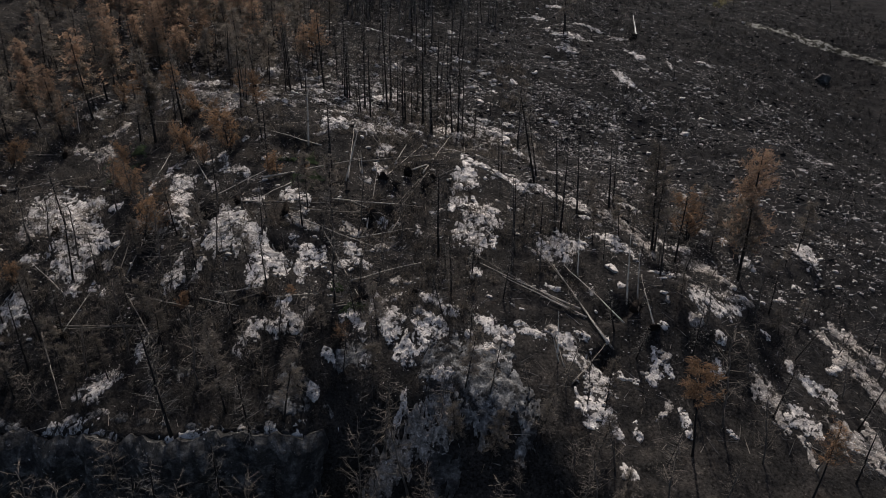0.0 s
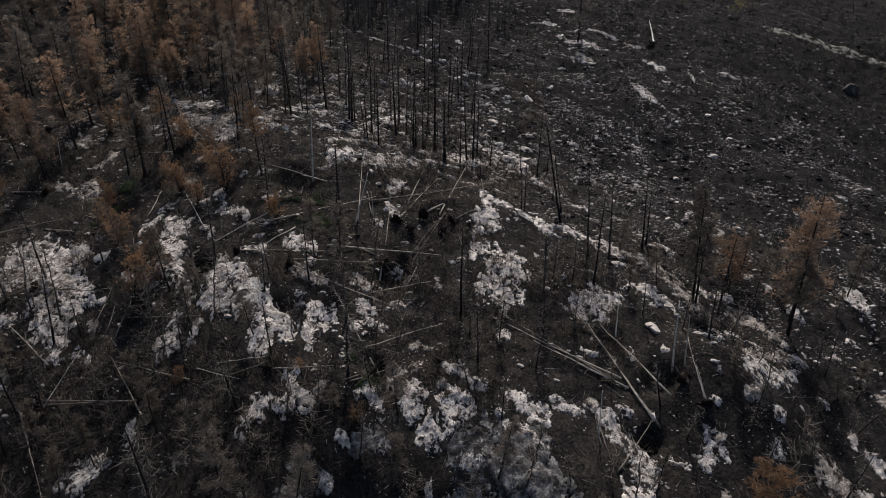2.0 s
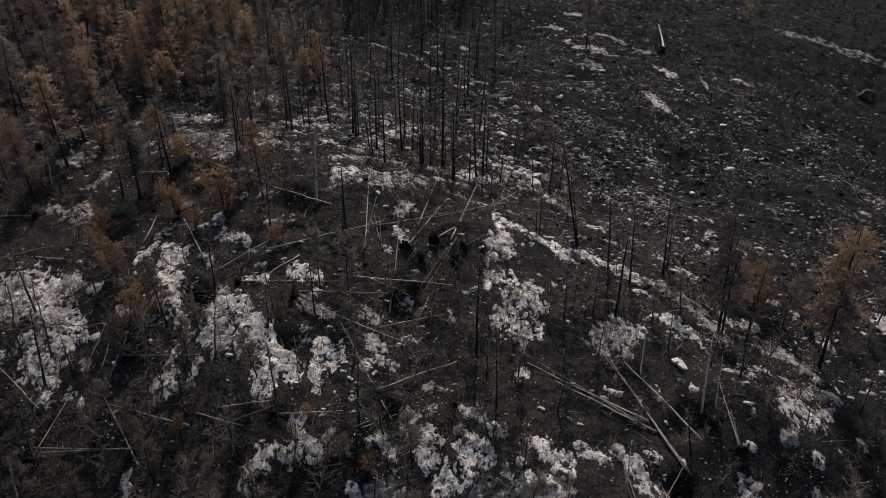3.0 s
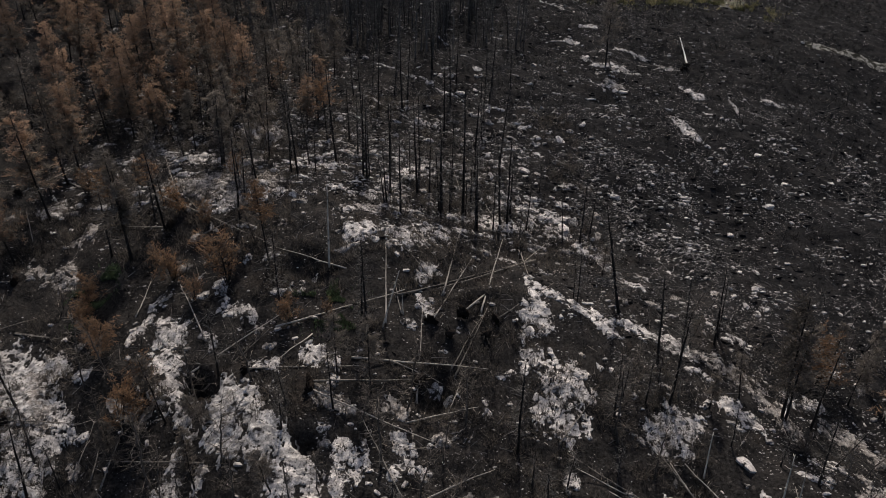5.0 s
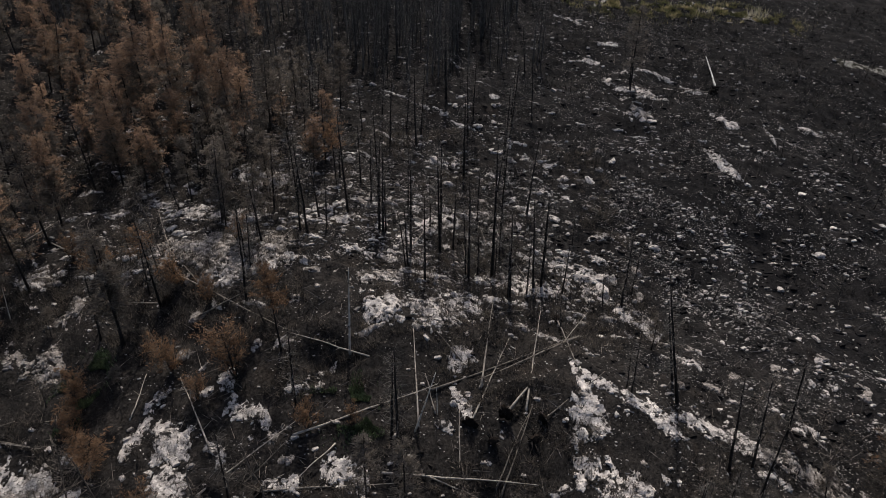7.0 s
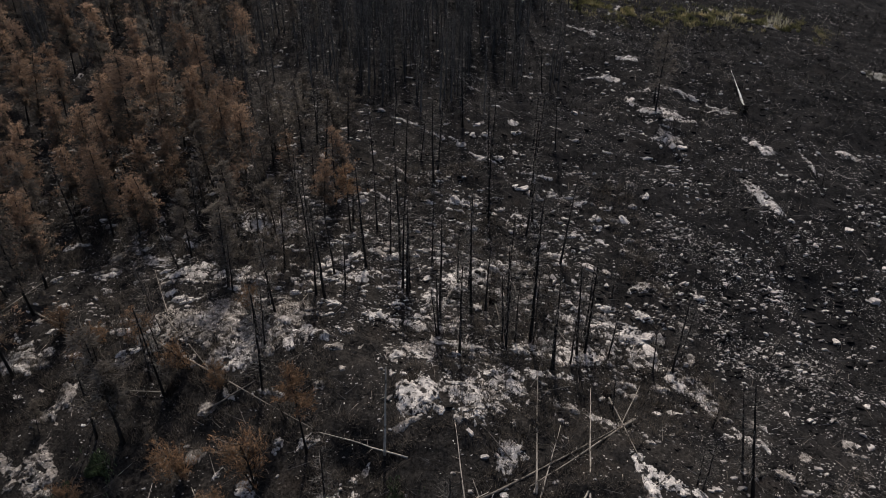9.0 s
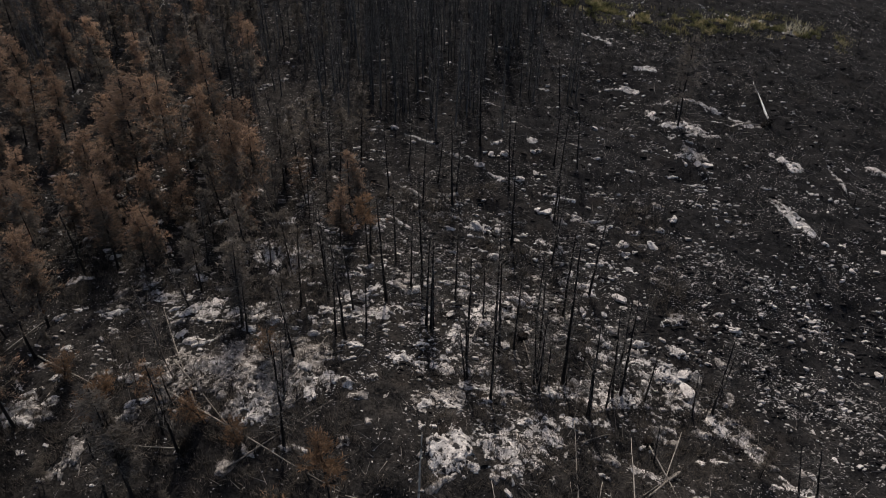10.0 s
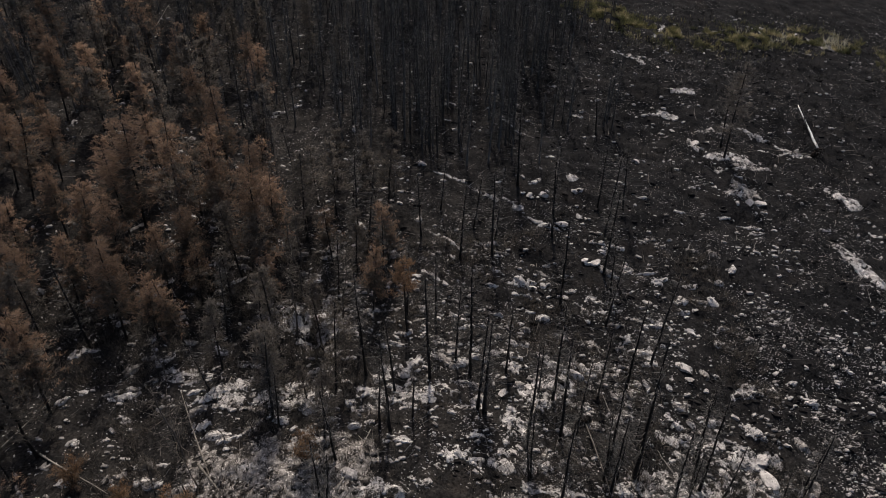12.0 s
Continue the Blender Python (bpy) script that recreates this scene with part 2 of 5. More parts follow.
def mesh_fast(name, co, tris, mat, smooth=False):
    """A mesh from arrays of corners and triangles."""
    me = bpy.data.meshes.new(name)
    co, tris = np.asarray(co, np.float32), np.asarray(tris, np.int32)
    k = tris.shape[1]
    me.vertices.add(len(co))
    me.vertices.foreach_set("co", co.ravel())
    me.loops.add(tris.size)
    me.loops.foreach_set("vertex_index", tris.ravel())
    me.polygons.add(len(tris))
    me.polygons.foreach_set("loop_start", np.arange(0, tris.size, k, dtype=np.int32))
    me.polygons.foreach_set("use_smooth", np.full(len(tris), smooth))
    me.materials.append(mat)
    me.update(calc_edges=True)
    me.validate()
    return me


def part(name, me, parent, label=""):
    ob = new(name, me)
    ob.parent = parent
    if label:
        ob["label"] = label
    return ob


def grid_faces(nx, ny):
    i = np.arange(nx - 1)[None, :] + nx * np.arange(ny - 1)[:, None]
    i = i.ravel()
    return np.stack([i, i + 1, i + 1 + nx, i + nx], 1)


far = np.array([3, 8, 16, 30, 55, 100, 180, 320, 600, 1200, 2400, 4500.0])
gx = np.concatenate([-88 - far[::-1], np.arange(-88, 98, 0.31), 98 + far])
gy = np.concatenate([27 - far[::-1], np.arange(27, 186, 0.31), 186 + far])
GX, GY = np.meshgrid(gx, gy)
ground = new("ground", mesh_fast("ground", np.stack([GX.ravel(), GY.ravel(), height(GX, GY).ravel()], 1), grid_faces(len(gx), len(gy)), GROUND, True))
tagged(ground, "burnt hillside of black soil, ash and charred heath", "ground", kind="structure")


# ---- bare rock ----
POOL = {}


def blocks(x, y, k, size=0.9, lean=0.35):
    """Bedrock split along joints: the step and tilt of each block, and the nearness of a joint."""
    c, q = math.cos(lean), math.sin(lean)
    u, v = (x * c + y * q) / (1.5 * size), (y * c - x * q) / (0.8 * size)
    u, v = u + 0.5 * fbm(x * 0.9, y * 0.9, k + 31, 2), v + 0.5 * fbm(x * 0.9, y * 0.9, k + 35, 2)
    iu, iv = np.floor(u), np.floor(v)
    first, second = np.full(u.shape, 9.0), np.full(u.shape, 9.0)
    step = np.zeros(u.shape)
    for di in (-1, 0, 1):
        for dj in (-1, 0, 1):
            a, b = iu + di, iv + dj
            du, dv = u - a - lattice(a, b, k + 41), v - b - lattice(a, b, k + 42)
            d = np.hypot(du, dv)
            near = d < first
            second = np.where(near, first, np.minimum(second, d))
            step = np.where(near, lattice(a, b, k + 43) - 0.5 + 0.9 * du * (lattice(a, b, k + 44) - 0.5) + 0.9 * dv * (lattice(a, b, k + 45) - 0.3), step)
            first = np.where(near, d, first)
    return step, np.exp(-((second - first) / 0.07) ** 2)


def bare_sheet(px, py, bare, swell, k, mat, pooled=False, at=(0.0, 0.0)):
    """Stone where bare > 0, split in blocks and pitted with soil; elsewhere the sheet dips under the soil."""
    ny, nx = px.shape
    step, joint = blocks(px, py, k)
    pits = fbm(px * 1.9, py * 1.3, k + 51, 4)
    bare = bare - 0.6 * joint * (fbm(px * 0.6, py * 0.6, k + 53, 2) > -0.05) - 3.0 * np.clip(pits - 0.13, 0, 0.3)
    h = np.where(bare > 0, 0.04 + swell * np.clip(bare * 1.2, 0, 1) + 0.075 * step, -0.2)
    h = np.where(bare > 0, np.maximum(h, 0.02), h)
    z = height(px, py) + h
    f = grid_faces(nx, ny)
    f = f[h.ravel()[f].max(1) > 0] if pooled else f[bare.ravel()[f].max(1) > -1.5]
    if len(f) < 4:
        return
    used, back = np.unique(f, return_inverse=True)
    co = np.stack([px.ravel(), py.ravel(), z.ravel()], 1)[used]
    if pooled:
        POOL.setdefault(mat or ROCK, []).append((co, back.reshape(f.shape)))
        return
    ob = new("rock_outcrop", mesh_fast("rock_outcrop", co - np.array([at[0], at[1], 0]), back.reshape(f.shape), mat or ROCK, False))
    ob.location = (at[0], at[1], 0)
    what = {"rock_dusty": "low brownish granite ledge dusted with ash and soil", "rock_slab": "broad grey granite slab streaked with soot", "rock_face": "grey granite face below the knoll, its shade put into the colour", "rock_cliff": "rib of granite in the gully, its shade put into a near-black colour"}
    tagged(ob, what.get((mat or ROCK).name, "pale grey granite bedrock bared by the fire, blotched with soot"), "rock", "rock outcrops")


def rock_outcrop(x, y, a, b, turn, bulge, mat=None, tilt=0.08, pooled=False):
    """A ragged patch of bare bedrock, half-lengths a and b, that swells out of the soil."""
    k = int(abs(x * 37 + y * 91)) % 997
    step = 0.11 if y < 90 else 0.14
    a, b = (a * 1.04, b * 1.04 + 0.1) if y < 100 else (a * 0.95, b * 0.85)
    u, v = np.meshgrid(np.linspace(-1.6, 1.6, max(8, int(3.2 * a / step))), np.linspace(-1.6, 1.6, max(8, int(3.2 * b / step))))
    c, s = math.cos(radians(turn)), math.sin(radians(turn))
    lx, ly = u * a, v * b
    px, py = x + lx * c - ly * s, y + lx * s + ly * c
    r = np.hypot(u, v)
    ragged = 1.5 * fbm(px * 0.5, py * 0.5, k, 3) + 2.2 * fbm(px * 1.3, py * 1.1, k + 5, 5)
    bare = np.where(r < 1.5, 0.40 - 0.52 * r ** 2 + ragged + 0.4 * min(bulge, 0.8) - 0.05 * min(a, 5), -2)
    bare_sheet(px, py, bare, np.maximum(bulge * (1 - 0.75 * r ** 2), 0) * (0.9 if pooled or bulge > 0.6 else 0.45) + np.clip(tilt * (y - py), -0.1, 0.4), k, mat, pooled, (x, y))


def rock_band(pts, mat=None, swell=0.08, solid=0.0):
    """Bare bedrock along a line of (x, y, half-width); solid: how little soil breaks it up."""
    x0, y0 = pts[0][:2]
    k = int(abs(x0 * 37 + y0 * 91)) % 997
    wide = max(p[2] for p in pts) * 1.95
    xs, ys = [p[0] for p in pts], [p[1] for p in pts]
    px, py = np.meshgrid(np.arange(min(xs) - wide, max(xs) + wide, 0.1), np.arange(min(ys) - 1.5 * wide, max(ys) + 1.5 * wide, 0.12))
    far_off = np.full(px.shape, 9.0)
    for (ax, ay, aw), (bx, by, bw) in zip(pts, pts[1:]):
        dx, dy = bx - ax, (by - ay) * 0.62
        f = np.clip(((px - ax) * dx + (py - ay) * 0.62 * dy) / max(dx * dx + dy * dy, 1e-6), 0, 1)
        far_off = np.minimum(far_off, np.hypot(px - ax - f * dx, (py - ay) * 0.62 - f * dy) / (aw + (bw - aw) * f))
    ragged = 0.8 * fbm(px * 0.7, py * 0.5, k, 3) + 2.5 * fbm(px * 2.1 + py * 0.5, py * 1.4, k + 5, 5)
    bare_sheet(px, py, np.where(far_off < 1.85, 1.0 + 0.5 * solid - (0.85 + 0.6 * solid) * far_off + ragged * (1 - 0.5 * solid), -2), swell, k, mat, at=(x0, y0))


def lump(seed, subdiv, flat):
    bm = bmesh.new()
    bmesh.ops.create_icosphere(bm, subdivisions=subdiv, radius=0.5)
    off = Vector((seed * 7.3, seed * 3.1, seed * 1.7))
    r = random.Random(seed)
    planes = [(Vector((r.gauss(0, 1), r.gauss(0, 1), r.gauss(0, 0.7))).normalized(), r.uniform(0.22, 0.38)) for _ in range(15)]
    for v in bm.verts:
        p = v.co.copy()
        p += p.normalized() * 0.16 * noise.noise(p * 2.2 + off)
        p = Vector([math.copysign(abs(q) ** 0.75, q) * 0.84 for q in p])
        for nrm, d in planes:
            over = p.dot(nrm) - d
            if over > 0:
                p -= nrm * over * 0.97
        p += p.normalized() * 0.05 * noise.noise(p * 6 + off)
        v.co = Vector((p.x * 1.15, p.y * 0.95, p.z * flat))
    return bm


BOULDERS = []
for i in range(8):
    b = lump(i + 1, 3, 0.42 + 0.05 * (i % 4))
    me = bpy.data.meshes.new("boulder")
    b.to_mesh(me)
    b.free()
    me.materials.append(STONE)
    BOULDERS.append(me)


def boulder_at(x, y, w):
    w = w * 0.8
    ob = new("boulder", rng.choice(BOULDERS))
    ob.matrix_world = Matrix.Translation((x, y, spot(x, y) + 0.04 * w)) @ Euler((rng.uniform(-0.3, 0.3), rng.uniform(-0.3, 0.3), rng.uniform(0, 6.28))).to_matrix().to_4x4() @ Matrix.Diagonal((w * rng.uniform(0.9, 1.25), w * rng.uniform(0.8, 1.1), w * rng.uniform(0.8, 1.1), 1))
    tagged(ob, "pale weathered boulder lying on scorched soil", "boulder", "boulders on the hillside")


def dark_boulder(x, y, w):
    b = lump(23, 3, 0.75)
    ob = new("boulder", finish(b, "boulder", SHADED_CLIFF, False))
    ob.matrix_world = Matrix.Translation((x, y, spot(x, y) + 0.1 * w)) @ Matrix.Diagonal((w, w * 0.8, w, 1))
    tagged(ob, "large soot-blackened boulder on the open slope", "boulder", "boulders on the hillside")


# ---- trees ----
def tube(bm, pts, radii, sides):
    rings = []
    for i, p in enumerate(pts):
        d = (pts[min(i + 1, len(pts) - 1)] - pts[max(i - 1, 0)]).normalized()
        a = d.orthogonal().normalized()
        b = d.cross(a)
        rings.append([bm.verts.new(p + (a * math.cos(6.2832 * j / sides) + b * math.sin(6.2832 * j / sides)) * radii[i]) for j in range(sides)])
    for r0, r1 in zip(rings, rings[1:]):
        for j in range(sides):
            bm.faces.new((r0[j], r0[(j + 1) % sides], r1[(j + 1) % sides], r1[j]))
    bm.faces.new(rings[-1])
    bm.faces.new(rings[0][::-1])


def stem(r, h, rad, wobble, segs=9):
    pts, radii, off = [], [], Vector((0, 0, 0))
    for i in range(segs + 1):
        f = i / segs
        pts.append(Vector((off.x, off.y, h * f - 0.25 * (i == 0))))
        radii.append(rad * (1.25 if i == 0 else 1) * (1 - 0.82 * f) + 0.012)
        off += Vector((r.gauss(0, wobble), r.gauss(0, wobble), 0))
    return pts, radii


def along(pts, f):
    q = f * (len(pts) - 1)
    i = min(int(q), len(pts) - 2)
    return pts[i].lerp(pts[i + 1], q - i)


def finish(bm, name, mat, smooth=True):
    me = bpy.data.meshes.new(name)
    bm.to_mesh(me)
    bm.free()
    me.materials.append(mat)
    if smooth:
        me.polygons.foreach_set("use_smooth", [True] * len(me.polygons))
    return me


def sprays(r, places, per, size, mat, name):
    """Needle tufts: thin blades that fan out from each place."""
    co, tri = [], []
    base_size = size
    for p, d, scale in places:
        size = base_size * scale
        for _ in range(per):
            w = (d + Vector((r.gauss(0, 0.7), r.gauss(0, 0.7), r.gauss(0, 0.55)))).normalized()
            s = w.orthogonal().normalized() * size * r.uniform(0.07, 0.14)
            base = p + Vector((r.gauss(0, 0.10), r.gauss(0, 0.10), r.gauss(0, 0.07))) * size * 3
            k = len(co)
            co += [base - s, base + s, base + w * size * r.uniform(0.7, 1.5)]
            tri.append((k, k + 1, k + 2))
    return mesh_fast(name, [tuple(c) for c in co], tri, mat)


def tree(kind, seed):
    """One burnt tree 9 m tall (shrubs 3 m), with its foot at the origin."""
    r = random.Random(seed * 31 + len(kind))
    names = {"snag": ("burnt_tree", "charred bare pine with broken black branch stubs"), "thin": ("scorched_tree", "charred thin pine with sparse dull brown needles"),
             "scorched": ("scorched_tree", "fire-scorched pine with rusty brown needles"), "tuft": ("scorched_tree", "bare-stemmed pine with an orange-brown scorched top"),
             "shrub": ("scorched_shrub", "low scorched bush with rust-orange leaves"), "twiggy": ("dead_tree", "dead leafless tree with fine grey-brown twigs"),
             "pale": ("dead_tree", "standing dead trunk, barkless and bleached grey"), "spar": ("dead_tree", "snapped leaning spar stripped to white wood")}
    root = new(names[kind][0])
    tagged(root, names[kind][1], "shrub" if kind == "shrub" else "tree", {"snag": "burnt trees", "shrub": "scorched shrubs", "pale": "bleached trunks", "spar": "bleached trunks", "twiggy": "dead twiggy trees"}.get(kind, "scorched trees"))
    bark = {"pale": PALE, "spar": BLEACH, "twiggy": TWIG}.get(kind, CHAR)
    H = 3.0 if kind == "shrub" else 9.0
    rad = {"spar": 0.17, "pale": 0.10, "shrub": 0.05, "twiggy": 0.09, "snag": 0.115}.get(kind, 0.095)
    bm = bmesh.new()
    pts, radii = stem(r, H, rad, 0.022 if kind != "twiggy" else 0.10)
    tube(bm, pts, radii, 7)
    if kind == "shrub":
        for _ in range(4):
            a = r.uniform(0, 6.28)
            q = [Vector((0, 0, -0.1)), Vector((math.cos(a) * 0.5, math.sin(a) * 0.5, 0.9)), Vector((math.cos(a) * 0.9, math.sin(a) * 0.9, r.uniform(1.6, 2.5)))]
            tube(bm, q, [0.04, 0.03, 0.012], 5)
    part("trunk", finish(bm, "trunk", bark), root)
    count, lo, ln = {"snag": (78, 0.2, 1.35), "thin": (44, 0.30, 1.8), "scorched": (84, 0.3, 1.55), "tuft": (30, 0.58, 1.7), "shrub": (40, 0.12, 1.25), "twiggy": (46, 0.2, 1.9), "pale": (5, 0.4, 0.4), "spar": (2, 0.2, 0.5)}[kind]
    bm = bmesh.new()
    places, tips = [], []
    for i in range(count):
        f = lo + (0.98 - lo) * (i + r.random()) / count
        p = along(pts, f)
        a = r.uniform(0, 6.283)
        taper = {"snag": 1.1 - 0.6 * f, "thin": 1.25 - 0.95 * f, "scorched": 1.15 - 0.95 * max(0, f - 0.35) - 1.2 * max(0, 0.4 - f), "tuft": 1.5 - 1.0 * f, "shrub": 1.1 - 0.5 * f, "twiggy": 1.2 - 0.7 * f, "pale": 1, "spar": 1}[kind]
        size = ln * taper * r.uniform(0.45, 1.25)
        out = Vector((math.cos(a), math.sin(a), 0))
        rise = {"tuft": 0.5, "shrub": 0.8, "twiggy": r.uniform(-0.1, 0.9)}.get(kind, r.uniform(-0.25, 0.35))
        q = [p, p + out * size * 0.5 + Vector((0, 0, rise * size * 0.35)), p + out * size + Vector((r.gauss(0, 0.1), r.gauss(0, 0.1), rise * size + r.gauss(0, 0.12) * size))]
        if kind in ("pale", "spar") or (kind == "twiggy" and i % 8 == 0):
            one = bmesh.new()
            tube(one, q, [0.036 * (1.2 - f * 0.6), 0.022, 0.006], 4)
            part("branch", finish(one, "branch", bark), root)
            if kind != "twiggy":
                continue
        else:
            tube(bm, q, [0.028 * (1.2 - f * 0.6), 0.018, 0.006], 3)
        if kind in ("twiggy", "snag", "thin"):
            for _ in range({"twiggy": 6, "thin": 3}.get(kind, 4)):
                g = r.uniform(0.35, 0.95)
                e = along(q, g)
                w = (out + Vector((r.gauss(0, 0.8), r.gauss(0, 0.8), r.gauss(0.1, 0.5)))).normalized() * size * r.uniform(0.2, 0.45)
                tube(bm, [e, e + w], [0.012, 0.005], 3)
        n = {"scorched": 13, "thin": 7, "tuft": 8, "shrub": 10}.get(kind, 0)
        for j in range(n):
            g = 0.25 + 0.78 * (j + r.random()) / max(n, 1)
            places.append((along(q, min(g, 1)) + Vector((r.gauss(0, 0.12), r.gauss(0, 0.12), r.gauss(0, 0.10))) * (0.3 + size * 0.7), out * 0.6 + Vector((0, 0, 0.25)), 1.15 - 0.75 * f if kind == "scorched" else 1.0))
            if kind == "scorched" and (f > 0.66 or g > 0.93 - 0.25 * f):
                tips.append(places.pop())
    if kind in ("pale", "spar"):
        bm.free()
    else:
        tagged(part("branchwork", finish(bm, "branchwork", ASHEN if kind == "snag" else TWIG), root), kind="stuff")
    if places:
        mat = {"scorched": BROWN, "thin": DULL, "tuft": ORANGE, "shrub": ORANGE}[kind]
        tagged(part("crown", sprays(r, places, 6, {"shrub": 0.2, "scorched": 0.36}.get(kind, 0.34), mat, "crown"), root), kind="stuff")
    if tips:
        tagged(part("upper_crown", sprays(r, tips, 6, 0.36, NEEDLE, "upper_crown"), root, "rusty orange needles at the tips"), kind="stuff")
    return root


KINDS = ("snag", "thin", "scorched", "tuft", "shrub", "twiggy", "pale", "spar")
VARIANTS = {k: [] for k in KINDS}
TREES = []


def tree_at(kind, x, y, h, lx=0.0, ly=0.0):
    """Stand a tree of that kind at x, y, h metres tall, its top lx, ly from its foot."""
    m = Matrix.Translation((x, y, spot(x, y) - 0.12)) @ Vector((0, 0, 1)).rotation_difference(Vector((lx, ly, h))).to_matrix().to_4x4() @ pose(0, 0, 0, 0, 0, rng.uniform(0, 360))
    size = Vector((lx, ly, h)).length / (3.0 if kind == "shrub" else 9.0)
    wide = size ** 0.8 if kind != "shrub" else size
    m = m @ Matrix.Diagonal((wide, wide, size, 1))
    pool = VARIANTS[kind]
    limit = {"snag": 9, "scorched": 7, "thin": 6}.get(kind, 4)
    TREES.append((x, y))
    if len(pool) < limit:
        ob = tree(kind, len(pool) + 1)
        pool.append(ob)
        ob.matrix_world = m
        return ob
    src = rng.choice(pool)
    old = src.matrix_basis.copy()
    src.matrix_basis = Matrix.Identity(4)
    ob = copy_thing(src, m)
    src.matrix_basis = old
    return ob


def fallen_log(x0, y0, x1, y1, lift):
    """A felled trunk from its root end to its tip, which rests lift metres above the ground."""
    a, b = Vector((x0, y0, spot(x0, y0) + 0.14)), Vector((x1, y1, spot(x1, y1) + lift))
    f = np.linspace(0, 1, 25)
    rise = height(x0 + (x1 - x0) * f, y0 + (y1 - y0) * f) + 0.05 - (a.z + (b.z - a.z) * f)
    prop = 0.85 * max(0.0, float(rise[3:].max()))
    a.z, b.z = a.z + 0.6 * prop, b.z + prop
    d = b - a
    L = d.length
    r = random.Random(int(abs(x0 * 100 + y1 * 10)))
    root = new("fallen_log")
    root.matrix_world = Matrix.Translation(a) @ Vector((0, 0, 1)).rotation_difference(d).to_matrix().to_4x4()
    pts, radii = stem(r, L, min(0.08, 0.032 + 0.0036 * L), 0.03, 8)
    bm = bmesh.new()
    tube(bm, pts, radii, 8)
    tone = LOG if r.random() < 0.55 else WEATHERED
    part("trunk", finish(bm, "trunk", tone), root)
    bm = bmesh.new()
    for i in range(int(3 + L * 1.4)):
        p = along(pts, r.uniform(0.35, 1))
        t = r.uniform(0, 6.28)
        tube(bm, [p, p + Vector((math.cos(t), math.sin(t), r.uniform(0.1, 0.6))) * r.uniform(0.15, 0.7)], [0.02, 0.006], 3)
    tagged(part("branchwork", finish(bm, "branchwork", tone), root), kind="stuff")
    if L > 5 and r.random() < 0.25:
        bm = bmesh.new()
        rim = [bm.verts.new((math.cos(6.283 * i / 26) * s, math.sin(6.283 * i / 26) * s, r.uniform(-0.35, 0.02))) for i, s in enumerate(r.uniform(0.45, 0.8) for _ in range(26))]
        mid = [bm.verts.new((math.cos(6.283 * i / 26) * s, math.sin(6.283 * i / 26) * s, r.uniform(-0.28, -0.1))) for i, s in enumerate(r.uniform(0.25, 0.4) for _ in range(26))]
        front, rear = bm.verts.new((0, 0, -0.3)), bm.verts.new((0, 0, 0.35))
        for i in range(26):
            k = (i + 1) % 26
            bm.faces.new((mid[i], mid[k], front))
            bm.faces.new((rim[i], rim[k], mid[k], mid[i]))
            bm.faces.new((rim[k], rim[i], rear))
        plate = part("root_plate", finish(bm, "root_plate", SOIL), root, "upturned root plate caked in black soil")
        for i in range(6):
            t, s = 1.05 * i + r.uniform(-0.3, 0.3), r.uniform(0.45, 0.95)
            q = [Vector((0, 0, -0.1)), Vector((math.cos(t), math.sin(t), r.uniform(-0.3, 0))) * s * 0.6, Vector((math.cos(t + 0.3), math.sin(t + 0.3), r.uniform(-0.5, 0.2))) * s]
            bm = bmesh.new()
            tube(bm, q, [0.07, 0.045, 0.012], 5)
            part("root", finish(bm, "root", CHAR if i % 3 else LOG), plate)
    tagged(root, "fallen burnt trunk lying across the slope", "log", "fallen logs")


def root_mass(x, y, w):
    """A stump torn out of the ground: a clod of black soil bristling with broken roots."""
    r = random.Random(int(abs(x * 71 + y * 13)))
    root = new("root_mass")
    root.matrix_world = Matrix.Translation((x, y, spot(x, y))) @ Matrix.Diagonal((w, w, w, 1))
    b = lump(int(abs(x) + 40), 2, 0.9)
    for v in b.verts:
        v.co = v.co * 1.2 + Vector((0, 0, 0.35))
    part("soil", finish(b, "soil", SOIL, False), root)
    for i in range(13):
        a, up = r.uniform(0, 6.283), r.uniform(-0.1, 0.9)
        d = Vector((math.cos(a), math.sin(a), up)).normalized() * r.uniform(0.7, 1.25)
        side = Vector((r.gauss(0, 0.15), r.gauss(0, 0.15), r.gauss(0, 0.12)))
        c = Vector((0, 0, 0.35))
        one = bmesh.new()
        tube(one, [c + d * 0.3, c + d * 0.65 + side, c + d + side * 2.2], [0.06, 0.04, 0.012], 5)
        part("root", finish(one, "root", CHAR), root)
    tagged(root, "upturned charred root mass caked with black soil", "roots", "upturned roots")


# ---- placed rock, trees and logs ----
rock_band([(2.4, 71.0, 0.6), (2.8, 69.5, 0.64), (2.9, 68.0, 0.44)])
rock_band([(1.9, 66.9, 0.72), (3.3, 66.5, 0.67), (3.8, 65.9, 0.3)])
rock_band([(1.2, 64.8, 0.37), (1.9, 65.4, 0.38)])
rock_band([(1.0, 62.3, 0.55), (2.0, 63.3, 0.69), (3.0, 61.7, 1.0), (4.2, 60.0, 1.16), (5.1, 59.2, 0.8), (6.1, 58.9, 0.36)])
rock_band([(1.7, 58.8, 0.31), (2.7, 57.5, 1.05), (3.6, 56.8, 0.96), (4.9, 56.3, 0.52)])
rock_band([(2.7, 70.8, 0.3), (4.8, 69.5, 0.3), (6.7, 68.5, 0.45), (8.6, 67.6, 0.6), (9.3, 65.7, 0.69)])
rock_band([(11.3, 67.2, 0.46), (13.2, 66.6, 0.62), (15.4, 66.0, 0.62), (16.5, 65.0, 0.52)])
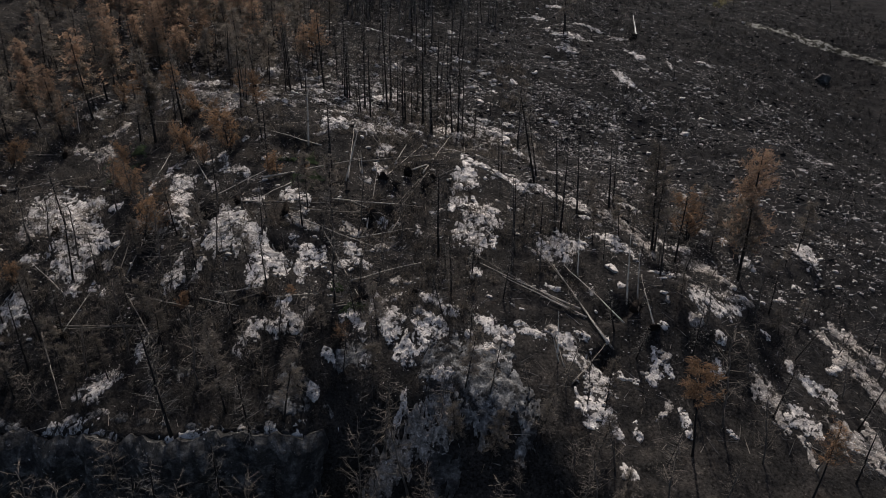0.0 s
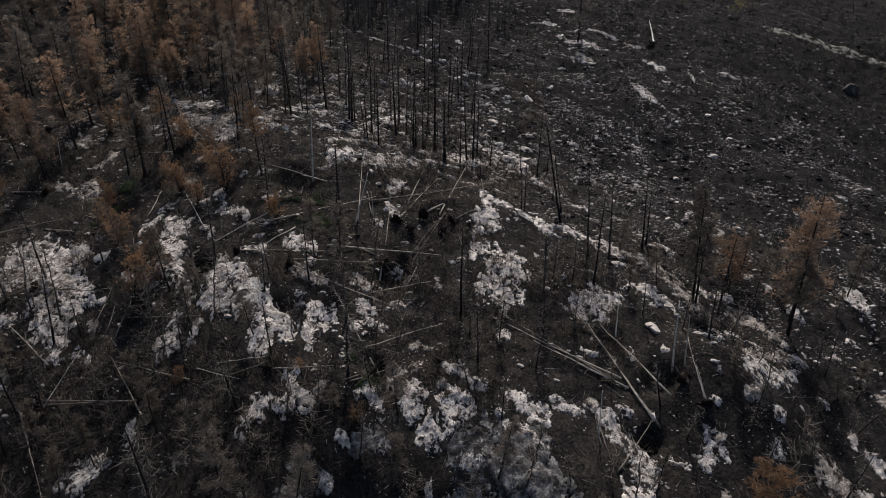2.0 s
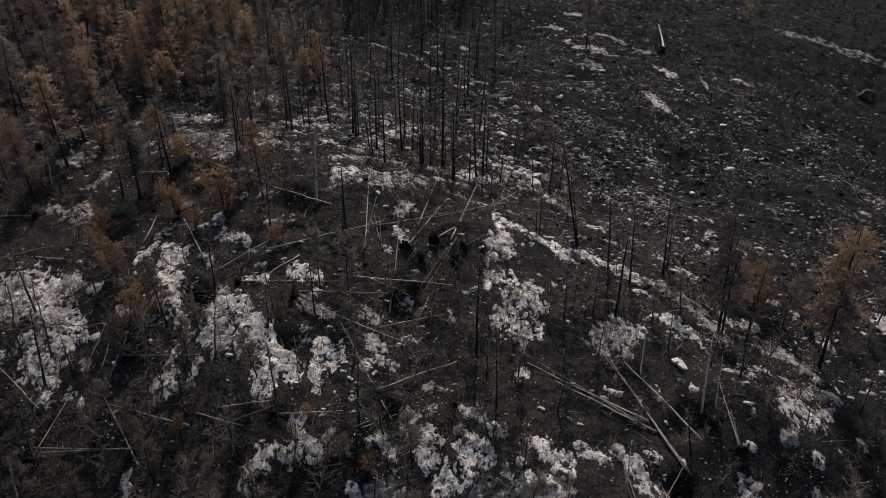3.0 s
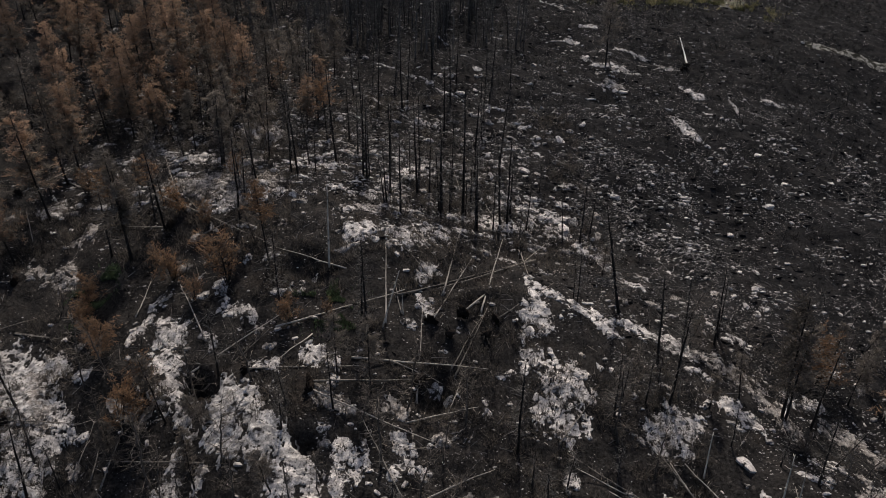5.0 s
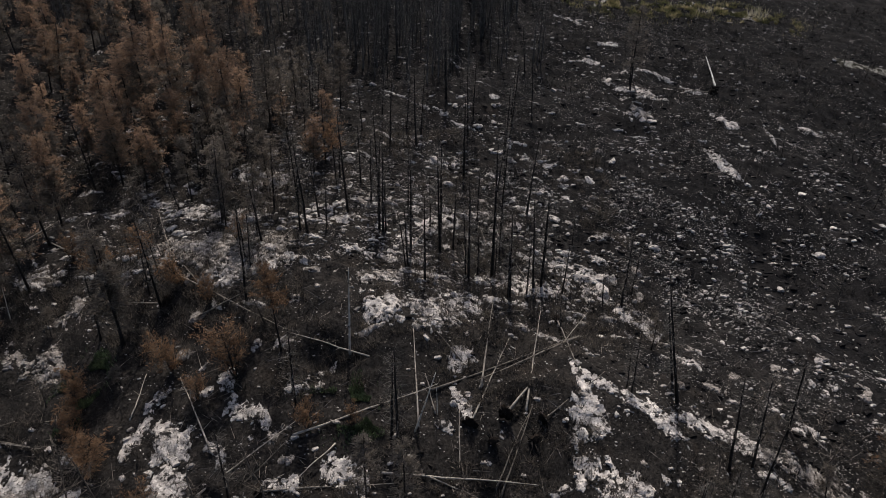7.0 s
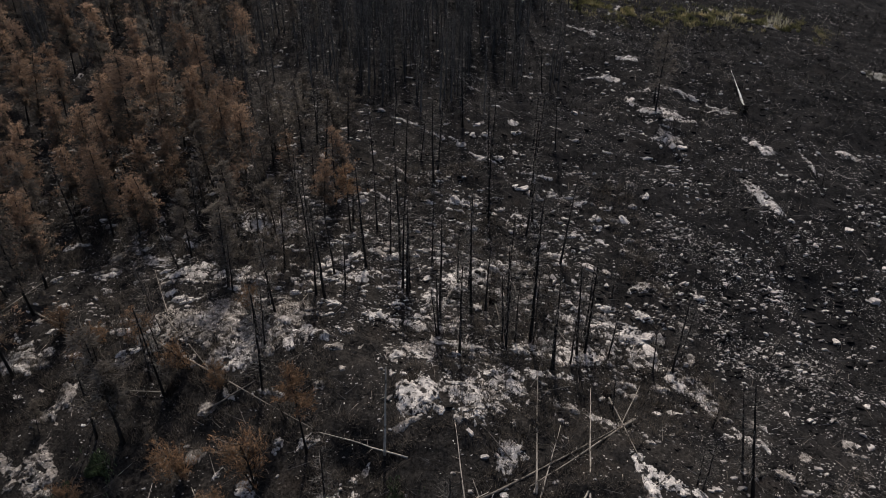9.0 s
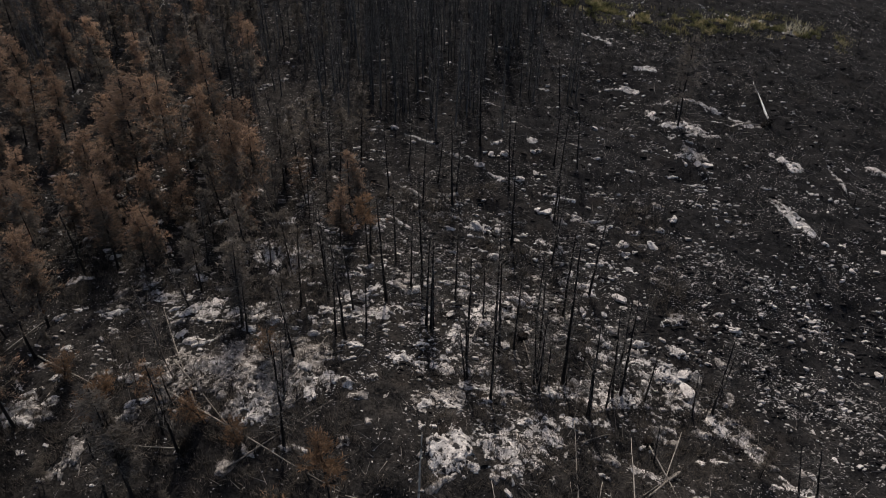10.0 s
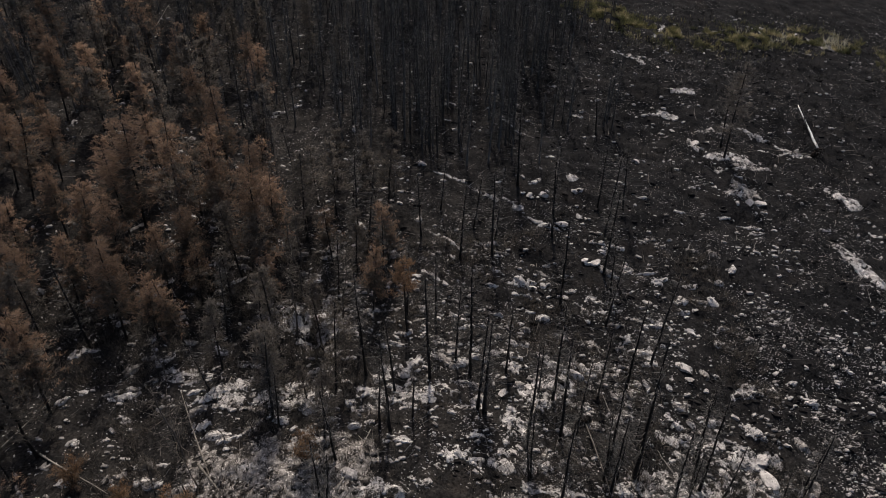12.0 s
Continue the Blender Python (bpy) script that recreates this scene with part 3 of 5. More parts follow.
rock_band([(16.7, 64.6, 0.41), (18.9, 63.9, 0.63), (20.4, 62.5, 0.74), (21.6, 59.8, 0.73), (23.3, 58.2, 0.73)], DUST)
rock_band([(10.6, 56.2, 0.82), (12.0, 56.6, 1.01), (13.2, 56.9, 0.65)])
rock_band([(16.1, 65.3, 0.3), (18.3, 64.0, 0.4), (20.5, 63.1, 0.58), (22.1, 62.3, 0.41)], DUST)
rock_band([(17.7, 59.5, 0.66), (18.4, 58.4, 0.76), (19.6, 57.8, 0.54)])
rock_band([(10.9, 55.9, 0.7), (12.3, 56.6, 0.82), (13.7, 57.2, 0.62)])
rock_band([(24.4, 61.9, 0.41), (27.1, 61.6, 0.48)])
rock_band([(22.8, 54.8, 0.49), (24.7, 53.9, 0.43)])
rock_band([(26.8, 58.9, 0.53), (28.3, 58.2, 0.7), (29.2, 56.0, 0.52)], DUST)
rock_band([(23.7, 50.5, 0.31), (28.2, 53.0, 0.44), (30.8, 52.8, 0.46)], DUST)
rock_band([(23.6, 48.3, 0.7), (25.8, 49.0, 0.62), (26.5, 48.0, 0.41)])
rock_band([(40.9, 63.5, 0.68), (41.9, 62.8, 0.95)])
rock_band([(-1.9, 48.7, 0.3), (-0.5, 48.1, 0.4), (0.3, 47.4, 0.35), (1.4, 47.1, 0.3)])
rock_band([(-1.5, 46.7, 0.35), (-1.1, 46.6, 0.31)])
rock_band([(-1.0, 45.9, 0.3), (0.2, 46.1, 0.3)])
rock_band([(-1.7, 44.7, 0.64), (-0.6, 44.9, 0.39)])
rock_band([(3.3, 46.6, 0.49), (4.0, 46.4, 0.49), (4.5, 45.9, 0.3)])
rock_band([(4.6, 45.1, 0.57), (6.1, 45.2, 0.35)])
rock_band([(7.0, 46.2, 0.3), (7.9, 45.8, 0.31), (9.2, 45.6, 0.3)])
rock_band([(10.7, 45.6, 0.37), (11.6, 44.8, 0.73), (12.2, 43.8, 0.59), (13.1, 42.7, 0.59), (13.9, 41.8, 0.73)])
rock_band([(12.8, 42.1, 0.49), (13.6, 41.1, 0.78)])
rock_band([(12.6, 39.3, 1.05), (13.0, 38.6, 0.85)])
rock_band([(13.8, 38.6, 0.48), (14.6, 37.4, 0.38)])
rock_band([(18.6, 43.5, 0.3), (18.6, 42.5, 0.52), (18.0, 42.0, 0.37)])
rock_band([(19.4, 42.6, 0.3), (19.7, 42.3, 0.3)])
rock_band([(-6.2, 48.8, 0.4), (-5.4, 47.6, 0.66), (-4.5, 46.4, 0.83), (-3.6, 46.4, 0.35)])
rock_band([(-8.0, 46.9, 0.35), (-7.5, 46.3, 0.57), (-6.9, 45.2, 0.39)])
rock_band([(-14.5, 48.0, 0.55), (-14.2, 46.7, 0.72)])
rock_band([(-13.2, 46.1, 0.4), (-12.4, 45.7, 0.4)])
rock_band([(-15.0, 45.9, 0.36), (-14.4, 45.7, 0.3)])
rock_band([(-15.4, 46.6, 0.3), (-16.6, 45.9, 0.54), (-17.1, 45.0, 0.72), (-17.9, 44.3, 0.32)])
rock_band([(-16.7, 53.1, 0.58), (-17.3, 52.3, 0.86), (-17.9, 51.5, 0.67)])
rock_band([(-15.5, 53.2, 0.43), (-15.2, 52.3, 0.67)])
rock_band([(-13.7, 53.5, 0.62), (-13.2, 51.4, 0.51)])
rock_band([(-13.0, 55.2, 0.64), (-12.4, 54.3, 0.39)])
rock_band([(-12.3, 53.0, 0.38), (-11.6, 53.9, 0.3)])
rock_band([(-9.3, 56.0, 0.39), (-8.8, 54.8, 0.39)])
rock_band([(-9.8, 53.3, 0.38), (-8.5, 53.8, 0.43), (-7.1, 53.2, 0.3)])
rock_band([(-22.9, 59.0, 1.06), (-22.7, 57.0, 1.14), (-21.5, 55.3, 0.71)], SLAB)
rock_band([(-20.7, 58.3, 1.14), (-19.4, 55.9, 1.1), (-17.8, 55.1, 0.79), (-16.2, 53.9, 0.53)], SLAB)
rock_band([(-29.8, 65.7, 0.65), (-27.8, 66.2, 0.64)])
rock_band([(-27.6, 62.9, 0.73), (-27.4, 60.8, 0.88), (-28.1, 59.7, 0.44)])
rock_band([(-25.2, 55.8, 0.31), (-26.4, 54.3, 0.42)])
rock_band([(-26.8, 53.0, 0.41), (-25.5, 52.1, 0.66)])
rock_band([(-23.7, 53.9, 0.4), (-23.8, 52.7, 0.35)])
rock_band([(-29.8, 60.4, 0.34), (-29.2, 61.9, 0.34)])
rock_band([(-44.2, 63.5, 1.41), (-42.6, 64.4, 1.4), (-40.4, 62.1, 1.23), (-37.6, 60.2, 0.71)], SLAB)
rock_band([(-40.3, 64.8, 0.63), (-37.4, 63.5, 0.61)], SLAB)
rock_band([(-44.3, 61.2, 0.88), (-42.9, 61.6, 0.88)], DUST)
rock_band([(-39.9, 57.8, 0.65), (-38.5, 56.7, 0.99), (-38.3, 55.2, 0.58)])
rock_band([(-37.7, 58.3, 0.59), (-36.1, 56.7, 0.8)])
rock_band([(-35.7, 58.3, 0.52), (-35.0, 58.1, 0.4)])
rock_band([(-36.9, 55.1, 0.85), (-36.5, 53.5, 0.73)])
rock_band([(-30.9, 43.9, 0.36), (-30.0, 44.1, 0.61), (-28.3, 43.4, 0.39)])
rock_band([(-26.9, 46.2, 0.3), (-27.2, 45.7, 0.3)])
rock_band([(-26.6, 45.2, 0.3), (-26.8, 44.9, 0.3)])
rock_band([(23.7, 48.3, 0.43), (25.6, 49.1, 0.56), (28.1, 50.2, 0.46)])
rock_band([(37.1, 49.8, 0.5), (38.2, 47.0, 0.86), (38.8, 44.1, 1.08), (39.1, 42.1, 0.89)], DUST)
rock_band([(39.1, 50.9, 0.51), (40.5, 48.7, 0.82), (41.6, 46.9, 0.88)], DUST)
rock_band([(27.9, 42.2, 0.81), (28.6, 41.0, 0.76), (28.6, 39.4, 0.59)], DUST)
rock_band([(32.7, 43.3, 0.57), (34.1, 42.4, 0.57), (34.1, 41.3, 0.4)])
rock_band([(29.5, 39.5, 0.54), (30.9, 39.5, 0.71)])
rock_band([(33.2, 38.5, 0.77), (34.4, 36.9, 0.93)], DUST)
rock_band([(29.6, 37.7, 0.42), (29.7, 35.8, 0.37)], DUST)
rock_band([(35.8, 38.6, 0.56), (35.5, 36.5, 0.66)], DUST)
rock_band([(20.1, 38.9, 0.4), (20.2, 37.5, 0.39)])
rock_band([(18.1, 42.9, 0.3), (18.2, 42.1, 0.3)])
rock_band([(15.8, 37.7, 0.43), (16.0, 37.2, 0.3)])
rock_band([(14.0, 33.7, 0.36), (14.7, 34.1, 0.3)])
rock_band([(-41.3, 51.9, 0.58), (-41.2, 50.3, 0.89), (-39.8, 50.3, 0.5)], SLAB)
rock_band([(-0.6, 42.4, 0.85), (0.9, 42.9, 0.95), (3.3, 42.6, 1.04), (5.5, 42.3, 0.66)], SHADED_FACE)
rock_band([(0.4, 41.1, 1.03), (3.3, 40.6, 1.3), (5.6, 40.5, 1.03), (6.5, 39.2, 0.74)], SHADED_FACE)
rock_band([(-0.5, 40.2, 0.75), (0.9, 38.9, 0.47)], SHADED_FACE)
rock_band([(3.2, 39.3, 0.83), (4.6, 38.7, 0.74)], SHADED_FACE)
rock_band([(7.6, 39.1, 0.56), (7.3, 38.0, 0.74), (6.8, 37.0, 0.65)], SHADED_FACE)
rock_band([(0.7, 38.5, 0.42), (-1.6, 38.3, 0.57), (-3.0, 37.8, 0.57), (-4.4, 37.2, 0.58), (-5.6, 37.2, 0.69)], DUST, 0.9)
rock_band([(-0.4, 36.8, 0.66), (1.0, 36.1, 0.57)], SHADED_CLIFF)
rock_band([(-3.7, 43.9, 0.39), (-2.7, 43.4, 0.43), (-1.9, 42.8, 0.43)])
rock_band([(3.0, 43.5, 0.38), (4.5, 43.1, 0.48), (5.5, 42.3, 0.3)])
rock_band([(-1.0, 44.9, 0.39), (0.4, 45.0, 0.34)])
rock_band([(-2.0, 45.7, 0.49), (-1.3, 44.9, 0.63)])
rock_band([(4.2, 46.1, 0.44), (4.9, 45.5, 0.49), (5.7, 45.3, 0.3)])
rock_band([(-13.4, 41.8, 0.39), (-12.1, 42.1, 0.49), (-11.2, 41.2, 0.34)], SHADED_FACE)
rock_band([(-22.9, 42.7, 0.42), (-21.6, 42.7, 0.41)], SHADED_FACE)
rock_band([(-8.8, 43.2, 0.39), (-6.9, 43.6, 0.39)], SHADED_FACE)
rock_band([(-24.7, 68.5, 0.51), (-23.6, 68.6, 0.46), (-22.2, 67.5, 0.36)])
rock_band([(-16.3, 63.0, 0.67), (-14.6, 62.5, 0.42)])
rock_band([(-29.3, 65.7, 0.64), (-28.1, 65.1, 0.63)], SLAB)
rock_band([(-20.2, 62.1, 0.34), (-19.4, 62.2, 0.3)])
rock_band([(-17.3, 63.1, 0.41), (-15.9, 63.2, 0.59), (-14.3, 62.4, 0.3)])
rock_band([(-24.5, 68.6, 0.45), (-22.9, 68.1, 0.39)])
rock_band([(-13.4, 55.0, 0.59), (-11.8, 54.7, 0.5)])
rock_band([(-9.2, 55.7, 0.51), (-8.3, 54.9, 0.42)])
rock_band([(-30.2, 67.5, 0.41), (-28.0, 65.6, 0.59)])
rock_band([(-37.9, 64.1, 0.53), (-39.6, 63.5, 0.97), (-39.3, 61.1, 0.94), (-37.3, 60.1, 0.72)], DUST)
rock_band([(-39.9, 60.4, 0.73), (-37.8, 59.4, 0.61)], SLAB)
rock_band([(-21.4, 62.5, 0.3), (-20.1, 62.4, 0.3)])
rock_band([(-15.8, 59.5, 0.44), (-14.5, 59.4, 0.53), (-12.8, 58.5, 0.3)], DUST)
rock_band([(-10.2, 58.9, 0.39), (-8.9, 58.5, 0.43)], DUST)
rock_band([(-7.5, 68.6, 0.34), (-6.7, 67.6, 0.33)])
rock_band([(-7.5, 71.6, 0.4), (-6.6, 72.3, 0.3)])
rock_band([(-8.7, 66.5, 0.33), (-8.2, 66.1, 0.3)])
rock_band([(10.2, 82.1, 0.49), (11.5, 81.1, 0.72), (12.5, 79.0, 0.42)])
rock_band([(13.6, 76.3, 0.4), (15.0, 74.8, 0.34)])
rock_band([(-31.7, 69.8, 0.42), (-30.6, 71.1, 0.32)])
rock_band([(-32.4, 65.8, 0.41), (-31.4, 67.7, 0.41)])
rock_band([(-28.8, 62.9, 0.58), (-27.3, 60.4, 0.61)])
rock_band([(-28.8, 60.1, 0.38), (-27.8, 59.5, 0.3)])
rock_band([(-26.3, 59.3, 0.3), (-25.4, 60.0, 0.3)])
rock_band([(-26.2, 58.0, 0.37), (-24.9, 56.6, 0.36)], SLAB)
rock_band([(-25.9, 65.2, 0.3), (-24.8, 64.3, 0.3)])
rock_band([(-36.8, 59.9, 0.46), (-35.2, 59.2, 0.4)])
rock_band([(-32.0, 59.8, 0.34), (-28.9, 58.7, 0.3)], DUST)
rock_outcrop(-27.3, 84.8, 3.8, 3.9, 36, 0.3, DUST)
rock_outcrop(-30.5, 42.5, 2.1, 1.2, 20, 0.3)
rock_outcrop(-19.0, 36.8, 2.4, 0.6, 5, 0.15)
rock_outcrop(-13.3, 38.0, 3.9, 0.6, 19, 0.25)
rock_outcrop(-29.8, 39.4, 3.2, 0.6, -13, 0.15)
rock_outcrop(31.3, 107.7, 3.6, 0.9, -64, 0.3)
rock_outcrop(-9.3, 78.5, 2.1, 1.9, -20, 0.3)
rock_outcrop(-31.5, 86.4, 6.9, 2.9, -32, 0.4, DUST)
rock_outcrop(-28.8, 94.0, 2.4, 2.5, 50, 0.2)
rock_outcrop(-12.9, 124.0, 2.8, 0.4, -34, 0.4)
rock_outcrop(-9.5, 120.6, 2.5, 0.4, -46, 0.4)
rock_outcrop(-6.5, 118.2, 2.5, 0.4, -39, 0.4)
rock_outcrop(-3.0, 115.1, 2.3, 0.4, -31, 0.35)
rock_outcrop(-14.4, 113.8, 2.2, 0.4, -49, 0.3)
rock_outcrop(-31.5, 104.4, 2.1, 1.1, 22, 0.3)
rock_outcrop(-28.3, 104.1, 2.3, 1.7, 11, 0.4)
rock_outcrop(-33.5, 93.9, 3.1, 1.3, -10, 0.3)
rock_outcrop(-13.8, 82.7, 2.3, 1.4, 18, 0.3)
rock_outcrop(-8.4, 77.1, 2.8, 2.3, -26, 0.35)
rock_outcrop(-4.6, 80.7, 2.1, 0.6, -24, 0.25)
rock_outcrop(10.4, 83.1, 3.5, 0.6, -32, 0.3)
rock_outcrop(30.6, 108.1, 4.0, 0.6, -62, 0.3)
rock_outcrop(40.9, 116.7, 3.0, 0.5, -97, 0.25)
rock_outcrop(48.0, 118.5, 1.7, 1.2, -22, 0.3)
rock_outcrop(36.5, 119.7, 1.8, 1.9, -49, 0.25)
rock_outcrop(22.3, 120.8, 1.7, 0.9, -9, 0.15)
rock_outcrop(23.6, 128.4, 3.0, 0.7, 1, 0.25)
rock_outcrop(26.3, 126.4, 4.2, 0.9, 11, 0.2)
rock_outcrop(20.1, 138.3, 1.6, 0.6, -33, 0.15)
rock_outcrop(23.8, 143.7, 1.6, 0.9, -16, 0.2)
rock_outcrop(19.4, 153.6, 2.1, 0.9, -45, 0.15)
rock_outcrop(31.9, 133.2, 2.1, 0.6, -1, 0.15)
rock_outcrop(34.1, 129.9, 3.9, 0.7, -14, 0.15)
rock_outcrop(35.3, 119.4, 2.7, 1.2, -66, 0.3)
rock_outcrop(24.3, 134.6, 2.7, 0.9, 17, 0.15)
rock_outcrop(-7.3, 106.8, 1.7, 0.8, -20, 0.3)
rock_outcrop(-1.1, 104.7, 1.8, 0.9, 8, 0.2)
rock_outcrop(-19.2, 93.6, 2.3, 1.4, 14, 0.4)
rock_outcrop(-33.4, 93.9, 2.5, 0.9, -10, 0.3, DUST)
rock_outcrop(-31.3, 87.0, 4.9, 1.3, 8, 0.35, DUST)
rock_outcrop(-29.6, 103.6, 1.4, 1.4, 37, 0.3)
rock_outcrop(-26.8, 103.0, 1.6, 1.4, 16, 0.3)
rock_outcrop(7.1, 87.6, 3.6, 1.6, -19, 0.35)
rock_outcrop(0.8, 84.9, 3.9, 1.4, -3, 0.3)
rock_outcrop(-24.5, 85.0, 1.8, 1.1, 13, 0.35, DUST)
rock_outcrop(-23.5, 87.2, 2.0, 1.2, 35, 0.3, DUST)
rock_outcrop(-18.8, 97.0, 2.4, 0.9, 17, 0.25)
rock_outcrop(-7.7, 93.8, 2.2, 1.3, 13, 0.25)
rock_outcrop(-38.6, 97.7, 2.6, 0.8, -23, 0.2)
rock_outcrop(-12.5, 86.6, 3.6, 0.6, -19, 0.25)
rock_outcrop(55.2, 160.1, 2.8, 2.2, -64, 0.2)
rock_outcrop(27.5, 162.9, 3.6, 0.6, 55, 0.2)
rock_outcrop(50.1, 161.6, 4.3, 0.4, 25, 0.12)
rock_outcrop(36.1, 162.7, 5.6, 0.4, 14, 0.1)
rock_outcrop(46.5, 164.3, 2.6, 0.5, 56, 0.15)
rock_outcrop(-42.9, 75.4, 3.4, 1.7, -37, 0.4, DUST)
rock_outcrop(-42.0, 81.3, 2.2, 1.2, 61, 0.25, DUST)
rock_outcrop(-47.4, 86.3, 1.7, 2.2, 15, 0.3, SLAB)
rock_outcrop(-28.1, 82.3, 2.1, 1.5, -30, 0.35)
rock_outcrop(-23.9, 84.5, 2.0, 1.6, -31, 0.3)
rock_band([(-14.2, 77.0, 1.0), (-12.7, 77.2, 1.2)], swell=0.4, solid=1.0)
rock_band([(-9.7, 77.3, 0.55), (-8.5, 76.8, 0.7), (-7.2, 77.1, 0.5)])
rock_band([(-6.6, 79.8, 0.47), (-5.4, 79.8, 0.47)])
rock_band([(-15.4, 81.8, 0.48), (-13.8, 82.9, 0.59), (-12.0, 82.9, 0.49)], DUST)
rock_band([(21.4, 128.4, 0.29), (23.8, 127.7, 0.34), (26.8, 126.5, 0.29)])
rock_band([(23.9, 125.4, 0.26), (28.9, 125.9, 0.26)])
rock_band([(18.1, 139.2, 0.31), (20.9, 137.9, 0.26)])
rock_band([(22.2, 143.6, 0.27), (25.3, 143.0, 0.27)])
rock_band([(16.8, 154.8, 0.26), (18.8, 153.4, 0.26), (20.6, 152.1, 0.26)])
rock_band([(20.8, 132.3, 0.26), (20.7, 130.2, 0.26)])
rock_band([(27.2, 135.9, 0.26), (31.5, 133.3, 0.26)])
rock_band([(33.5, 132.0, 0.26), (34.8, 130.1, 0.26)])
rock_band([(1.2, 122.3, 0.26), (2.4, 122.8, 0.26)])
rock_band([(22.3, 121.8, 0.61), (24.3, 121.2, 0.62)], DUST)
rock_band([(30.1, 111.0, 0.4), (30.7, 108.4, 0.44)])
rock_band([(30.5, 108.1, 0.4), (31.6, 105.7, 0.35)])
rock_band([(-20.7, 93.3, 0.38), (-17.9, 93.6, 0.43)])
rock_band([(-23.5, 94.4, 0.39), (-21.7, 94.1, 0.29)])
rock_band([(-35.9, 95.1, 0.35), (-33.0, 95.6, 0.35)])
rock_band([(-30.5, 103.2, 0.54), (-28.6, 102.7, 0.54)])
rock_band([(-26.6, 102.6, 0.64), (-25.2, 101.7, 0.47)])
rock_band([(-33.1, 87.0, 0.99), (-30.1, 88.2, 0.9), (-27.6, 88.2, 0.62)], DUST)
rock_band([(-11.7, 91.1, 0.48), (-10.4, 90.2, 0.38)])
rock_band([(-10.4, 77.2, 0.49), (-9.3, 77.6, 0.63), (-7.9, 78.1, 0.46)])
rock_band([(-7.0, 79.3, 0.37), (-5.8, 79.1, 0.51), (-4.5, 79.1, 0.33)])
rock_band([(7.3, 84.8, 0.61), (9.3, 85.2, 0.56)])
rock_band([(10.9, 82.2, 0.39), (11.9, 81.0, 0.44), (12.5, 79.1, 0.38)])
rock_band([(0.7, 76.9, 0.29), (2.4, 75.9, 0.29)])
rock_band([(-7.4, 73.0, 0.39), (-5.9, 72.8, 0.39)])
rock_band([(1.4, 84.1, 0.26), (4.7, 84.0, 0.26)])
rock_band([(5.4, 87.4, 0.26), (8.5, 87.5, 0.29), (11.3, 87.8, 0.26)])
rock_band([(-3.9, 81.3, 0.26), (0.2, 81.5, 0.26)])
rock_band([(-11.7, 84.6, 0.26), (-8.3, 84.1, 0.26)])
rock_band([(0.6, 89.3, 0.27), (3.4, 89.2, 0.26)])
tree_at('scorched', 31.1, 56.6, 14.5, -0.5, 0.3)
tree_at('thin', 22.5, 59.3, 12.0, -1.1, 0.4)
tree_at('thin', 40.8, 63.5, 6.5, -0.0, 0.0)
tree_at('tuft', 19.9, 35.8, 9.2, -0.9, 0.5)
tree_at('tuft', 27.9, 32.4, 7.8, 0.0, -0.0)
tree_at('scorched', -55.5, 85.6, 10.5, -0.1, -0.1)
tree_at('thin', -35.8, 76.4, 11.7, -0.0, -0.0)
tree_at('snag', -38.1, 77.2, 7.8, 0.3, 0.1)
tree_at('shrub', -38.2, 71.0, 3.0, 0.5, 0.3)
tree_at('shrub', -30.5, 57.9, 4.0, 0.8, 0.4)
tree_at('shrub', -51.6, 72.0, 2.9, 1.0, 0.7)
tree_at('snag', 25.1, 59.0, 8.7, -0.0, 0.0)
tree_at('snag', 12.4, 58.7, 9.3, -0.1, 0.0)
tree_at('snag', 19.4, 66.8, 8.3, -0.6, 0.2)
tree_at('snag', 7.4, 57.0, 6.3, -0.2, 0.0)
tree_at('snag', 8.5, 58.8, 4.3, 0.1, -0.0)
tree_at('snag', 10.3, 58.5, 5.2, -0.2, 0.0)
tree_at('snag', 12.0, 60.6, 3.8, -0.2, 0.0)
tree_at('snag', 32.5, 51.9, 5.1, -0.1, 0.0)
tree_at('snag', 32.3, 58.9, 5.4, -0.0, 0.0)
tree_at('twiggy', 23.3, 38.7, 9.6, -1.1, 0.7)
tree_at('pale', 13.3, 52.9, 4.7, -0.2, 0.1)
tree_at('pale', 17.4, 49.5, 7.0, -0.6, 0.2)
tree_at('pale', 18.2, 49.1, 5.2, -0.5, 0.2)
tree_at('pale', 19.0, 45.8, 3.4, -1.3, 0.6)
tree_at('pale', 10.2, 43.1, 2.9, -0.8, 0.2)
tree_at('pale', 10.2, 44.0, 4.4, -0.3, 0.1)
tree_at('pale', -10.8, 66.0, 5.8, 1.5, 0.2)
tree_at('pale', -9.0, 67.3, 2.9, -0.1, -0.0)
tree_at('snag', -12.5, 65.6, 8.2, 0.3, 0.1)
tree_at('pale', -16.0, 73.0, 8.6, 0.4, 0.1)
tree_at('pale', -47.5, 80.6, 3.5, 0.3, 0.1)
tree_at('snag', -34.5, 83.5, 5.2, -0.3, -0.1)
tree_at('snag', -30.3, 91.4, 8.5, 0.5, 0.2)
tree_at('snag', -25.7, 82.8, 5.8, 0.4, 0.1)
tree_at('snag', -26.3, 83.7, 6.2, 0.0, 0.0)
tree_at('snag', -35.2, 83.6, 4.8, 0.0, 0.0)
tree_at('thin', -36.0, 76.6, 9.5, 0.3, 0.1)
tree_at('thin', -30.7, 93.2, 7.8, 0.8, 0.3)
tree_at('snag', -9.5, 82.9, 9.2, 0.0, 0.0)
tree_at('snag', -7.5, 93.0, 10.7, 0.0, -0.0)
tree_at('snag', -5.0, 85.7, 10.5, -0.2, 0.0)
tree_at('snag', -1.3, 82.2, 9.8, -0.3, 0.0)
